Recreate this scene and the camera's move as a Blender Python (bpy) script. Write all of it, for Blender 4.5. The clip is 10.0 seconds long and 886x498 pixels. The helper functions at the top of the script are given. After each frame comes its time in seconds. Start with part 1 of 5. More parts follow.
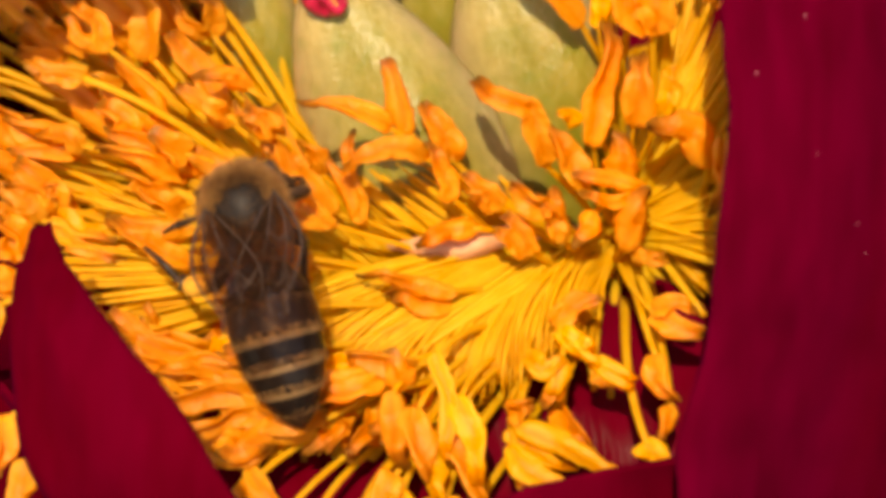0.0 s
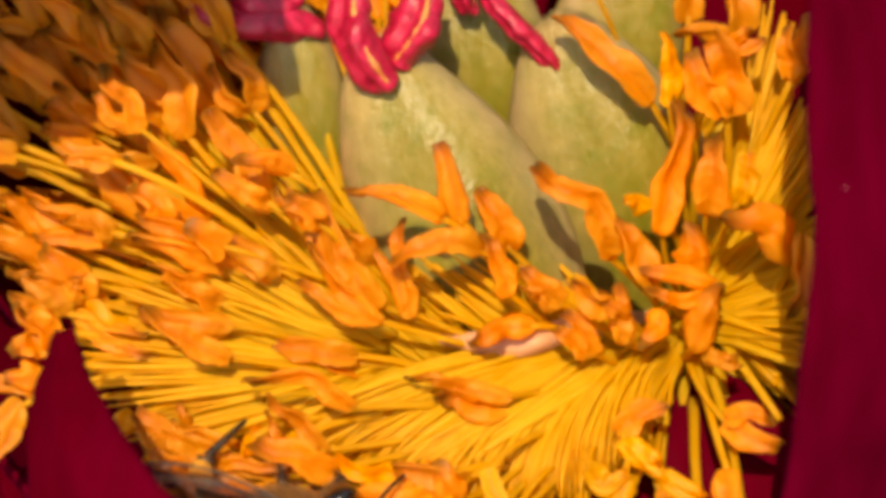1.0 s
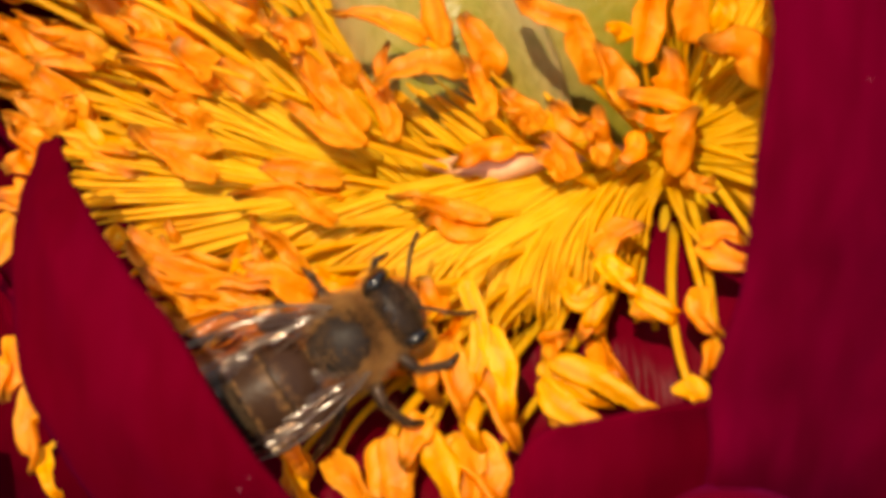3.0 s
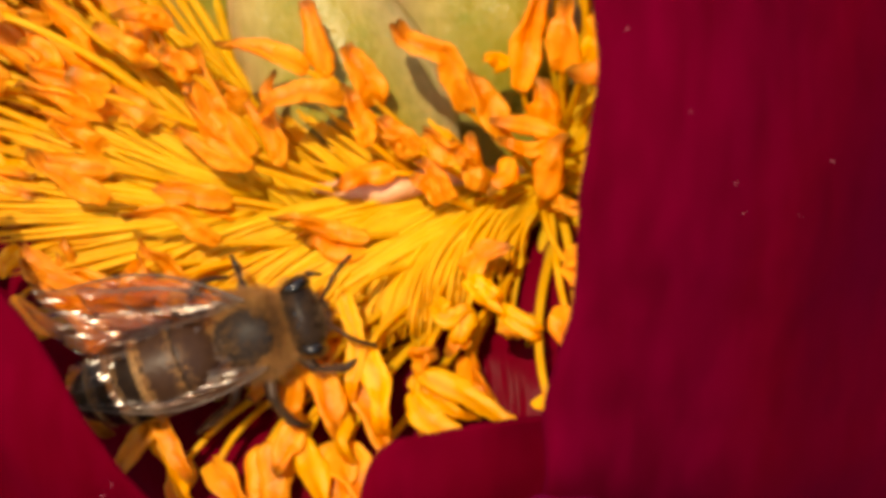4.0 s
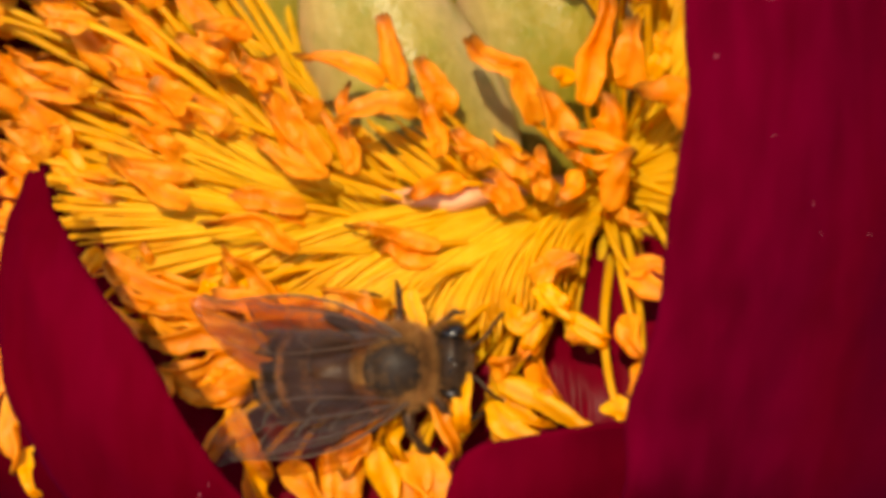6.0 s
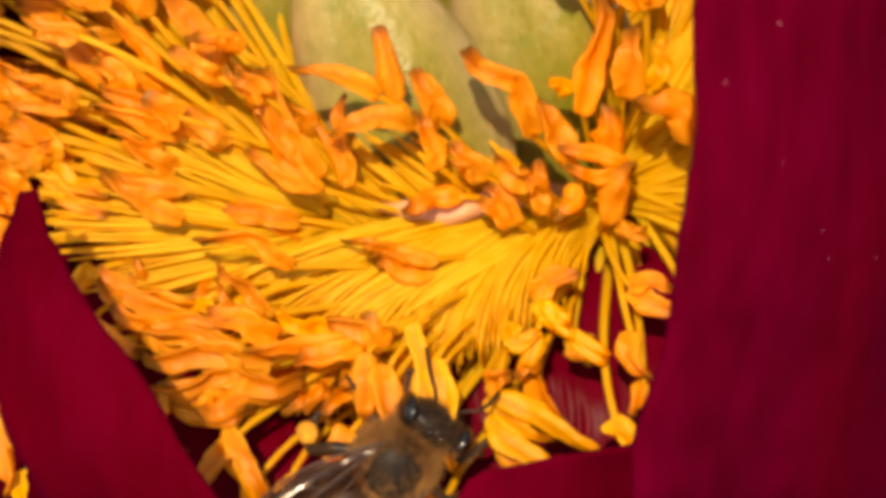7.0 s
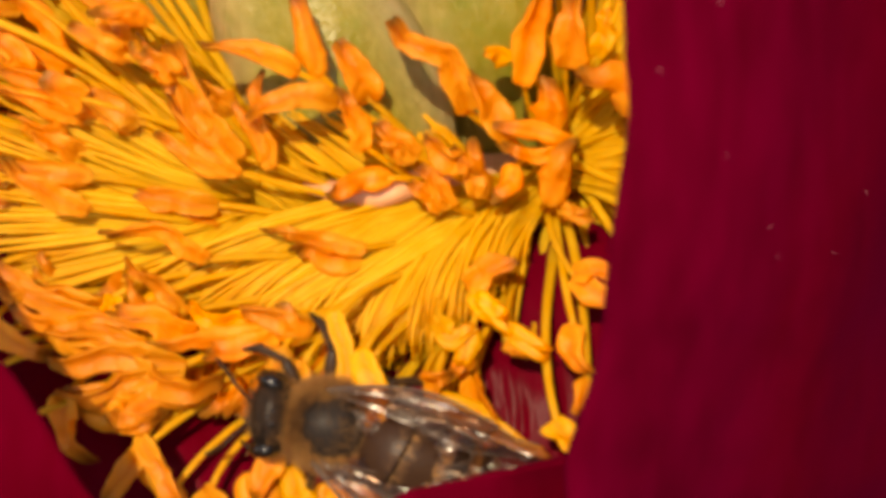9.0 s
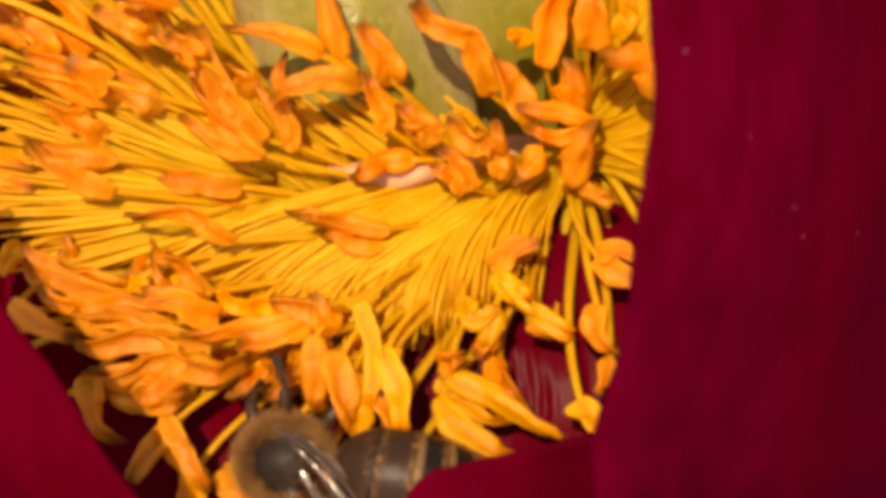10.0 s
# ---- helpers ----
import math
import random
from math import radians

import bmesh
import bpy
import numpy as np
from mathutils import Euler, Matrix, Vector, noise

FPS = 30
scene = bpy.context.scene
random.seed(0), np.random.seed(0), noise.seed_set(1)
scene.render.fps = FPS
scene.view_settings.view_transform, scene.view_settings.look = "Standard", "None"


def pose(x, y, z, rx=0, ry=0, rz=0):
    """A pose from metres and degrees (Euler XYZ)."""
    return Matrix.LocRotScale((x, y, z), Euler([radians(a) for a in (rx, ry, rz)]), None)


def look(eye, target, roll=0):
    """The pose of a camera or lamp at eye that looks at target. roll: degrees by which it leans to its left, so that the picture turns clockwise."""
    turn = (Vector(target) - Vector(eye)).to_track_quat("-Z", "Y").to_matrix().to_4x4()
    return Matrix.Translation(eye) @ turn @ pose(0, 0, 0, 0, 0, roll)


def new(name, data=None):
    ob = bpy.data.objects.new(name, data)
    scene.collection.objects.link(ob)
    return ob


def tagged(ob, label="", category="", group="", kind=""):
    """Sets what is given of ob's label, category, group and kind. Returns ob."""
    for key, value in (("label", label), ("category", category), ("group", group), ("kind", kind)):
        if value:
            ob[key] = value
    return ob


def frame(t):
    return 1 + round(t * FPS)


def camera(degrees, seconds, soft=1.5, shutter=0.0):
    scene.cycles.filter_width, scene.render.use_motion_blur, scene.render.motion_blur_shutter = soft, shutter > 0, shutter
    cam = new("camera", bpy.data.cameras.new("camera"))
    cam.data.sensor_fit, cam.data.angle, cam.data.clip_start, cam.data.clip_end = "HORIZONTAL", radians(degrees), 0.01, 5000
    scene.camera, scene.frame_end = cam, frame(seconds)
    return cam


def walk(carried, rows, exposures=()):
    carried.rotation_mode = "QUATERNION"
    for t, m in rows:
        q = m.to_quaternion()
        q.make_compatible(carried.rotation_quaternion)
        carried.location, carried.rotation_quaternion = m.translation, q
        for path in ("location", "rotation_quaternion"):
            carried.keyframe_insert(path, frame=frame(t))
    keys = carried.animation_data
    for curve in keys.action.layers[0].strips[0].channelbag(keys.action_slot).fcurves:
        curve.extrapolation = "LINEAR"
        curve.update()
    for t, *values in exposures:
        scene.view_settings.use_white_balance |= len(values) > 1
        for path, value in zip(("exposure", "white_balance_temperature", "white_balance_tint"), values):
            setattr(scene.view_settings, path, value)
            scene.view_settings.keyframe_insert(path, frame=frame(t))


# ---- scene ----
cam = camera(24, 10.0, soft=5.0)
cam.data.dof.use_dof, cam.data.dof.focus_distance, cam.data.dof.aperture_fstop = True, 0.097, 60
EXPOSURE = [(t, e + 0.31, 9650, 13.5) for t, e in ((0, 1.05), (0.5, 1.03), (1.0, 0.80), (1.5, 0.57), (2.0, 1.06), (3.5, 1.04), (4.0, 1.06), (5.0, 1.06), (5.5, 1.02), (7.0, 0.96), (9.0, 0.86), (10, 0.85))]
walk(cam, [
    (0, pose(0.00000, -0.06918, 0.06918, 45.00, 0.00, 0.00)),
    (0.5, pose(0.00024, -0.06444, 0.07028, 44.92, 0.51, 0.91)),
    (1, pose(0.00014, -0.06002, 0.06792, 44.29, 0.71, 1.62)),
    (1.5, pose(0.00117, -0.05993, 0.06589, 42.57, 0.86, 1.85)),
    (2, pose(-0.00072, -0.06388, 0.06245, 42.01, 0.44, 1.16)),
    (2.2, pose(0.00014, -0.06365, 0.06306, 41.94, 1.03, 1.72)),
    (3.3, pose(0.00697, -0.06544, 0.06660, 42.37, 2.11, 3.63)),
    (3.5, pose(0.00999, -0.06617, 0.06657, 42.51, 2.64, 4.15)),
    (4, pose(0.01200, -0.06696, 0.06995, 42.43, 2.41, 4.12)),
    (4.5, pose(0.01256, -0.06677, 0.07243, 41.58, 1.46, 4.14)),
    (5, pose(0.01186, -0.06728, 0.07345, 42.13, 1.20, 4.05)),
    (5.5, pose(0.00722, -0.06752, 0.07327, 40.71, 0.88, 3.88)),
    (5.7, pose(0.00716, -0.06858, 0.07301, 41.84, 1.12, 4.13)),
    (6.8, pose(0.00310, -0.06845, 0.07652, 41.03, -0.69, 2.18)),
    (7, pose(0.00425, -0.06530, 0.07495, 40.31, 0.03, 2.96)),
    (7.5, pose(0.00445, -0.06333, 0.07221, 39.62, 0.43, 3.21)),
    (8, pose(0.00663, -0.05782, 0.06919, 37.49, 1.15, 3.35)),
    (8.5, pose(0.00635, -0.05749, 0.07033, 37.10, 0.07, 1.78)),
    (9, pose(0.00764, -0.05703, 0.07184, 37.39, 0.83, 2.50)),
    (9.5, pose(0.00467, -0.05688, 0.07178, 36.49, 0.24, 1.72)),
    (10, pose(0.00694, -0.05735, 0.07229, 36.85, 1.13, 2.44)),
], EXPOSURE)

# ---- light ----
world = bpy.data.worlds.new("sky")
scene.world = world
world.use_nodes = True
SUN_TO = Vector((-0.08, -0.44, 0.89)).normalized()
sky = world.node_tree.nodes.new("ShaderNodeTexSky")
sky.sky_type, sky.sun_disc = "NISHITA", False
sky.sun_elevation = math.asin(SUN_TO.z)
sky.sun_rotation = math.atan2(SUN_TO.x, SUN_TO.y)
background = world.node_tree.nodes["Background"]
background.inputs["Strength"].default_value = 0.15
world.node_tree.links.new(sky.outputs["Color"], background.inputs["Color"])
sun = new("sun", bpy.data.lights.new("sun", "SUN"))
sun.data.energy, sun.data.angle, sun.data.color = 2.5, radians(0.6), (1.0, 0.94, 0.84)
sun.matrix_world = look(SUN_TO * 2.0, (0, 0, 0))

# ---- materials ----


def material(name, rough=0.5):
    m = bpy.data.materials.new(name)
    m.use_nodes = True
    nt = m.node_tree
    bsdf = nt.nodes["Principled BSDF"]
    bsdf.inputs["Roughness"].default_value = rough
    return m, nt, bsdf


def node(nt, kind, **values):
    n = nt.nodes.new(kind)
    for key, value in values.items():
        n.inputs[key].default_value = value
    return n


def ramp(nt, source, stops):
    r = nt.nodes.new("ShaderNodeValToRGB")
    while len(r.color_ramp.elements) < len(stops):
        r.color_ramp.elements.new(0.5)
    for e, (at, color) in zip(r.color_ramp.elements, stops):
        e.position, e.color = at, (*color, 1)
    nt.links.new(source, r.inputs["Fac"])
    return r.outputs["Color"]


def mix(nt, a, b, fac, how="MIX"):
    n = nt.nodes.new("ShaderNodeMix")
    n.data_type, n.blend_type = "RGBA", how
    for value, socket in ((fac, n.inputs["Factor"]), (a, n.inputs["A"]), (b, n.inputs["B"])):
        if isinstance(value, bpy.types.NodeSocket):
            nt.links.new(value, socket)
        elif isinstance(value, tuple):
            socket.default_value = (*value, 1)
        else:
            socket.default_value = value
    return n.outputs["Result"]


def grain(nt, scale, detail=3.0, stretch=None):
    """Noise in the thing's own millimetres."""
    coord = nt.nodes.new("ShaderNodeTexCoord")
    mapping = nt.nodes.new("ShaderNodeMapping")
    s = stretch or (1, 1, 1)
    mapping.inputs["Scale"].default_value = tuple(1000 * k for k in s)
    nt.links.new(coord.outputs["Object"], mapping.inputs["Vector"])
    n = node(nt, "ShaderNodeTexNoise", Scale=scale, Detail=detail)
    nt.links.new(mapping.outputs["Vector"], n.inputs["Vector"])
    return n.outputs["Fac"]


def along(nt):
    """The way along a piece (x) and round it (y), from its UV map."""
    coord = nt.nodes.new("ShaderNodeTexCoord")
    parts = nt.nodes.new("ShaderNodeSeparateXYZ")
    nt.links.new(coord.outputs["UV"], parts.inputs["Vector"])
    return parts.outputs["X"], parts.outputs["Y"]


def relief(nt, bsdf, source, strength, depth):
    b = node(nt, "ShaderNodeBump", Strength=strength, Distance=depth)
    nt.links.new(source, b.inputs["Height"])
    nt.links.new(b.outputs["Normal"], bsdf.inputs["Normal"])
    return b


def glow_through(m, nt, bsdf, color, share):
    """Lets light through a thin living tissue."""
    t = nt.nodes.new("ShaderNodeBsdfTranslucent")
    if isinstance(color, tuple):
        t.inputs["Color"].default_value = (*color, 1)
    else:
        nt.links.new(color, t.inputs["Color"])
    blend = nt.nodes.new("ShaderNodeMixShader")
    blend.inputs["Fac"].default_value = share
    nt.links.new(bsdf.outputs["BSDF"], blend.inputs[1])
    nt.links.new(t.outputs["BSDF"], blend.inputs[2])
    nt.links.new(blend.outputs["Shader"], nt.nodes["Material Output"].inputs["Surface"])


def tone(nt, source, low, high):
    """Piece-to-piece variation by the object's random number."""
    info = nt.nodes.new("ShaderNodeObjectInfo")
    r = node(nt, "ShaderNodeMapRange")
    r.inputs["To Min"].default_value, r.inputs["To Max"].default_value = low, high
    nt.links.new(info.outputs["Random"], r.inputs["Value"])
    h = nt.nodes.new("ShaderNodeHueSaturation")
    nt.links.new(r.outputs["Result"], h.inputs["Value"])
    nt.links.new(source, h.inputs["Color"])
    return h.outputs["Color"]


def petal_material(name="crimson_petal", rough=0.7, gloss=0.0, k=0.72, sheen=0.02, sheen_paint=False):
    m, nt, bsdf = material(name, rough)
    big = grain(nt, 0.10, 2, (1.0, 0.45, 0.45))
    mottle = grain(nt, 0.5, 3, (1.6, 0.4, 0.4))
    fine = grain(nt, 2.2, 4, (1.0, 0.25, 0.25))
    color = ramp(nt, big, [(0.30, (0.100 * k, 0.0005, 0.003 * k)), (0.50, (0.125 * k, 0.0006, 0.009 * k)), (0.70, (0.128 * k, 0.0008, 0.015 * k))])
    color = mix(nt, color, ramp(nt, mottle, [(0.3, (0.086 * k, 0.0005, 0.004 * k)), (0.7, (0.150 * k, 0.0007, 0.015 * k))]), 0.40)
    color = mix(nt, color, ramp(nt, fine, [(0.35, (0.100 * k, 0.0005, 0.004 * k)), (0.65, (0.150 * k, 0.0007, 0.010 * k))]), 0.25)
    # purple sheen painted into the colour, fading out across the petal
    if sheen_paint:
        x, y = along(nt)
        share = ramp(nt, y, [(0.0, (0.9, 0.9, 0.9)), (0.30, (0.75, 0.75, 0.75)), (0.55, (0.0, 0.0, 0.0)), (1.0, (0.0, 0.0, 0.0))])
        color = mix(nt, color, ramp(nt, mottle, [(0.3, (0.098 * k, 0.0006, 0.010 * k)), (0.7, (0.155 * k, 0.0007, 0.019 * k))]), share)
    nt.links.new(color, bsdf.inputs["Base Color"])
    bsdf.inputs["Sheen Weight"].default_value = sheen
    bsdf.inputs["Sheen Roughness"].default_value = 0.45
    bsdf.inputs["Sheen Tint"].default_value = (0.8, 0.02, 0.42, 1)
    bsdf.inputs["Specular IOR Level"].default_value = gloss
    relief(nt, bsdf, fine, 0.35, 0.00012)
    glow_through(m, nt, bsdf, (0.32 * k, 0.001, 0.008), 0.30)
    return m


def anther_material(name, young):
    m, nt, bsdf = material(name, 0.42)
    bsdf.inputs["Specular IOR Level"].default_value = 0.32
    x, y = along(nt)
    if young:
        body = ramp(nt, x, [(0.0, (0.94, 0.53, 0.026)), (0.6, (0.93, 0.47, 0.022)), (0.9, (0.86, 0.34, 0.012)), (1.0, (0.60, 0.20, 0.010))])
        share = 0.12
    else:
        info = nt.nodes.new("ShaderNodeObjectInfo")
        far = nt.nodes.new("ShaderNodeMath")
        far.operation = "MULTIPLY_ADD"
        far.inputs[1].default_value = 0.15
        nt.links.new(info.outputs["Random"], far.inputs[0])
        nt.links.new(x, far.inputs[2])
        body = ramp(nt, far.outputs[0], [(0.0, (0.95, 0.47, 0.036)), (0.5, (0.94, 0.358, 0.026)), (0.76, (0.87, 0.285, 0.018)), (0.90, (0.52, 0.135, 0.010)), (0.97, (0.24, 0.060, 0.007)), (1.0, (0.14, 0.036, 0.006))])
        share = 0.30
    color = mix(nt, body, ramp(nt, grain(nt, 1.1, 4), [(0.3, (0.78, 0.23, 0.014)), (0.7, (0.94, 0.50, 0.060))]), share)
    # groove shade painted into the colour: darker and redder along both grooves
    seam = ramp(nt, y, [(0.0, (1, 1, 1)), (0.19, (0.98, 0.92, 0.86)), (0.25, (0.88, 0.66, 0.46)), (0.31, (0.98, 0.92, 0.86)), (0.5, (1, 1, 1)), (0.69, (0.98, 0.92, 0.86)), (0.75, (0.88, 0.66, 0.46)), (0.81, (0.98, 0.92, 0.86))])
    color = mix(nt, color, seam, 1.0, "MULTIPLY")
    color = tone(nt, color, 0.86, 1.10)
    nt.links.new(color, bsdf.inputs["Base Color"])
    relief(nt, bsdf, grain(nt, 2.2, 5), 0.7, 0.00022)
    glow_through(m, nt, bsdf, color, 0.50)
    return m


def filament_material():
    m, nt, bsdf = material("yellow_filament", 0.45)
    bsdf.inputs["Specular IOR Level"].default_value = 0.25
    x, y = along(nt)
    body = ramp(nt, x, [(0.0, (0.92, 0.615, 0.046)), (0.6, (0.92, 0.585, 0.040)), (1.0, (0.92, 0.46, 0.026))])
    color = tone(nt, mix(nt, body, ramp(nt, grain(nt, 0.9, 3), [(0.3, (0.78, 0.46, 0.026)), (0.7, (0.95, 0.70, 0.09))]), 0.4), 0.92, 1.06)
    island = nt.nodes.new("ShaderNodeNewGeometry")
    color = mix(nt, color, ramp(nt, island.outputs["Random Per Island"], [(0.0, (0.88, 0.80, 0.68)), (0.5, (0.97, 0.95, 0.90)), (1.0, (1.0, 1.0, 1.0))]), 1.0, "MULTIPLY")
    nt.links.new(color, bsdf.inputs["Base Color"])
    relief(nt, bsdf, grain(nt, 3.5, 3), 0.25, 0.0001)
    glow_through(m, nt, bsdf, color, 0.60)
    return m


def carpel_material():
    m, nt, bsdf = material("downy_green_carpel", 0.36)
    x, y = along(nt)
    body = ramp(nt, x, [(0.0, (0.19, 0.18, 0.012)), (0.45, (0.22, 0.19, 0.014)), (0.80, (0.36, 0.26, 0.06)), (0.95, (0.62, 0.27, 0.18)), (1.0, (0.45, 0.05, 0.06))])
    patch = ramp(nt, grain(nt, 0.28, 3), [(0.35, (0.13, 0.14, 0.010)), (0.65, (0.36, 0.26, 0.045))])
    streak = ramp(nt, grain(nt, 1.8, 5, (1.0, 1.0, 0.3)), [(0.35, (0.16, 0.15, 0.014)), (0.7, (0.36, 0.29, 0.08))])
    color = mix(nt, mix(nt, body, patch, 0.5), streak, 0.32)
    seam = ramp(nt, y, [(0.0, (0, 0, 0)), (0.26, (0, 0, 0)), (0.37, (0.32, 0.32, 0.32)), (0.43, (0.62, 0.62, 0.62)), (0.52, (0.1, 0.1, 0.1)), (1.0, (0, 0, 0))])
    color = mix(nt, color, (0.72, 0.50, 0.30), seam)
    color = mix(nt, color, (0.68, 0.52, 0.32), ramp(nt, y, [(0.0, (0.55, 0.55, 0.55)), (0.07, (0.25, 0.25, 0.25)), (0.14, (0, 0, 0)), (0.9, (0, 0, 0)), (1.0, (0.5, 0.5, 0.5))]))
    color = mix(nt, color, (0.13, 0.17, 0.012), ramp(nt, grain(nt, 0.75, 4), [(0.50, (0, 0, 0)), (0.70, (0.40, 0.40, 0.40))]))
    nt.links.new(color, bsdf.inputs["Base Color"])
    bsdf.inputs["Specular IOR Level"].default_value = 0.45
    relief(nt, bsdf, grain(nt, 2.2, 5, (1.0, 1.0, 0.4)), 0.5, 0.00030)
    glow_through(m, nt, bsdf, color, 0.22)
    return m


def plain(name, low, high, rough=0.5, scale=1.0, bump=0.3, through_share=0.0, metal=0.0):
    m, nt, bsdf = material(name, rough)
    color = ramp(nt, grain(nt, scale, 4), [(0.32, low), (0.68, high)])
    nt.links.new(color, bsdf.inputs["Base Color"])
    bsdf.inputs["Metallic"].default_value = metal
    relief(nt, bsdf, grain(nt, scale * 3.3, 4), bump, 0.0001)
    if through_share:
        glow_through(m, nt, bsdf, color, through_share)
    return m


def wing_material():
    m, nt, bsdf = material("clear_brown_wing", 0.14)
    bsdf.inputs["Base Color"].default_value = (0.045, 0.024, 0.015, 1)
    bsdf.inputs["Specular IOR Level"].default_value = 1.0
    relief(nt, bsdf, grain(nt, 0.55, 2, (0.22, 1.8, 1.0)), 0.9, 0.0012)
    clear = nt.nodes.new("ShaderNodeBsdfTransparent")
    clear.inputs["Color"].default_value = (0.92, 0.83, 0.76, 1)
    blend = nt.nodes.new("ShaderNodeMixShader")
    blend.inputs["Fac"].default_value = 0.88
    nt.links.new(bsdf.outputs["BSDF"], blend.inputs[1])
    nt.links.new(clear.outputs["BSDF"], blend.inputs[2])
    nt.links.new(blend.outputs["Shader"], nt.nodes["Material Output"].inputs["Surface"])
    return m


def tergite_material(name, front, body, rear, share, rough=0.26):
    """A plate of the abdomen: its front edge felted with pale hair, the rest bare and shining."""
    m, nt, bsdf = material(name, rough)
    bsdf.inputs["Specular IOR Level"].default_value = 0.12
    x, y = along(nt)
    band = ramp(nt, x, [(0.0, front), (share * 0.8, tuple(0.8 * c for c in front)), (share, body), (0.88, body), (1.0, rear)])
    color = mix(nt, band, ramp(nt, grain(nt, 2.4, 4), [(0.3, (0.014, 0.008, 0.006)), (0.7, (0.06, 0.033, 0.016))]), 0.14)
    nt.links.new(color, bsdf.inputs["Base Color"])
    relief(nt, bsdf, grain(nt, 4.0, 4), 0.4, 0.00008)
    return m


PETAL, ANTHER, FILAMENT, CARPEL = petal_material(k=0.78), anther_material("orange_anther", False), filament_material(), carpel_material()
LOBE = petal_material("pink_sheen_petal", 0.6, 0.02, 0.85, 0.12)
SHEEN_PAINTED = petal_material("painted_sheen_petal", sheen_paint=True)
INNER = petal_material("glossy_inner_petal", 0.26, 0.016, 0.9, 0.0)
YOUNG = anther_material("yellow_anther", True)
STIGMA = plain("crimson_stigma", (0.26, 0.002, 0.016), (0.50, 0.012, 0.055), 0.42, 1.6, 0.5)
STIGMA_EDGE = plain("tan_stigma_crest", (0.45, 0.13, 0.03), (0.66, 0.30, 0.08), 0.5, 2.0)
DOWN = plain("pale_down", (0.42, 0.36, 0.14), (0.62, 0.52, 0.26), 0.6, 2.0, 0.0, 0.3)
LEAF = plain("green_leaf", (0.045, 0.13, 0.010), (0.09, 0.22, 0.020), 0.62, 0.12, 0.3, 0.3)
STEM = plain("green_stem", (0.07, 0.13, 0.03), (0.16, 0.16, 0.05), 0.5, 0.2)
SOIL = plain("garden_soil", (0.035, 0.026, 0.016), (0.06, 0.075, 0.025), 0.9, 0.05, 0.8)
DISC = plain("pink_cream_disc", (0.62, 0.30, 0.14), (0.78, 0.42, 0.24), 0.5, 0.8, 0.3, 0.2)
FUR_DARK = plain("dark_bee_fur", (0.05, 0.026, 0.012), (0.125, 0.066, 0.030), 0.7, 1.0, 0.0, 0.2)
FUR = plain("brown_bee_fur", (0.21, 0.085, 0.023), (0.40, 0.195, 0.060), 0.7, 1.0, 0.0, 0.3)
SHELL = plain("dark_bee_shell", (0.009, 0.006, 0.005), (0.026, 0.015, 0.010), 0.32, 1.6, 0.35)
BARE = plain("dark_bare_thorax", (0.010, 0.0075, 0.0065), (0.022, 0.015, 0.012), 0.46, 1.2, 0.25)
EYE = plain("black_compound_eye", (0.004, 0.0035, 0.0035), (0.009, 0.007, 0.006), 0.20, 3.0, 0.0)
LEG = plain("dark_bee_leg", (0.012, 0.007, 0.005), (0.045, 0.022, 0.012), 0.36, 1.5, 0.3)
VEIN = plain("brown_wing_vein", (0.03, 0.015, 0.009), (0.07, 0.036, 0.021), 0.65, 1.5)
for dull in (LEG, BARE, SHELL, LEAF):
    dull.node_tree.nodes["Principled BSDF"].inputs["Specular IOR Level"].default_value = 0.14 if dull == LEG else 0.10 if dull == BARE else 0.08
WING = wing_material()
TERGITE = tergite_material("black_abdomen_plate", (0.20, 0.115, 0.052), (0.007, 0.0045, 0.004), (0.014, 0.008, 0.006), 0.36)
TERGITE_BROWN = tergite_material("brown_abdomen_plate", (0.10, 0.052, 0.023), (0.028, 0.012, 0.0065), (0.008, 0.005, 0.004), 0.18, 0.36)
GRAIN = plain("pale_dust", (0.22, 0.05, 0.07), (0.36, 0.12, 0.15), 0.7, 4.0)
POLLEN = plain("orange_pollen", (0.46, 0.17, 0.010), (0.66, 0.30, 0.025), 0.8, 4.0, 0.8)

# ---- helpers of the build ----
SLOPE = Matrix.Rotation(radians(45), 4, "X")
BASE = Vector((0.0015, 0.0125, -0.0095))  # the receptacle, in metres


def P(u, v, w):
    """A place from millimetres: u to the right, v up the slope of the bloom, w off that slope."""
    return SLOPE @ Vector((u, v, w)) * 0.001


def part(name, bm, mat, parent, label="", origin=None, smooth=True, kind=""):
    """Links a bmesh in world metres as one mesh under a thing or a part; origin is its own pivot in the world."""
    at = Vector(origin) if origin is not None else Vector()
    bmesh.ops.translate(bm, verts=bm.verts, vec=-at)
    me = bpy.data.meshes.new(name)
    bm.to_mesh(me)
    bm.free()
    for p in me.polygons:
        p.use_smooth = smooth
    me.materials.append(mat)
    ob = new(name, me)
    up, base = parent, Vector()
    while up is not None:
        base += up.location
        up = up.parent
    ob.parent, ob.location = parent, at - base
    return tagged(ob, label, kind=kind)


def curve_at(points, t):
    """Catmull-Rom through the points; t from 0 to 1."""
    n = len(points) - 1
    k = min(int(t * n), n - 1)
    f = t * n - k
    p = [points[min(max(j, 0), n)] for j in (k - 1, k, k + 1, k + 2)]
    return 0.5 * (2 * p[1] + (p[2] - p[0]) * f + (2 * p[0] - 5 * p[1] + 4 * p[2] - p[3]) * f * f + (3 * p[1] - p[0] - 3 * p[2] + p[3]) * f ** 3)


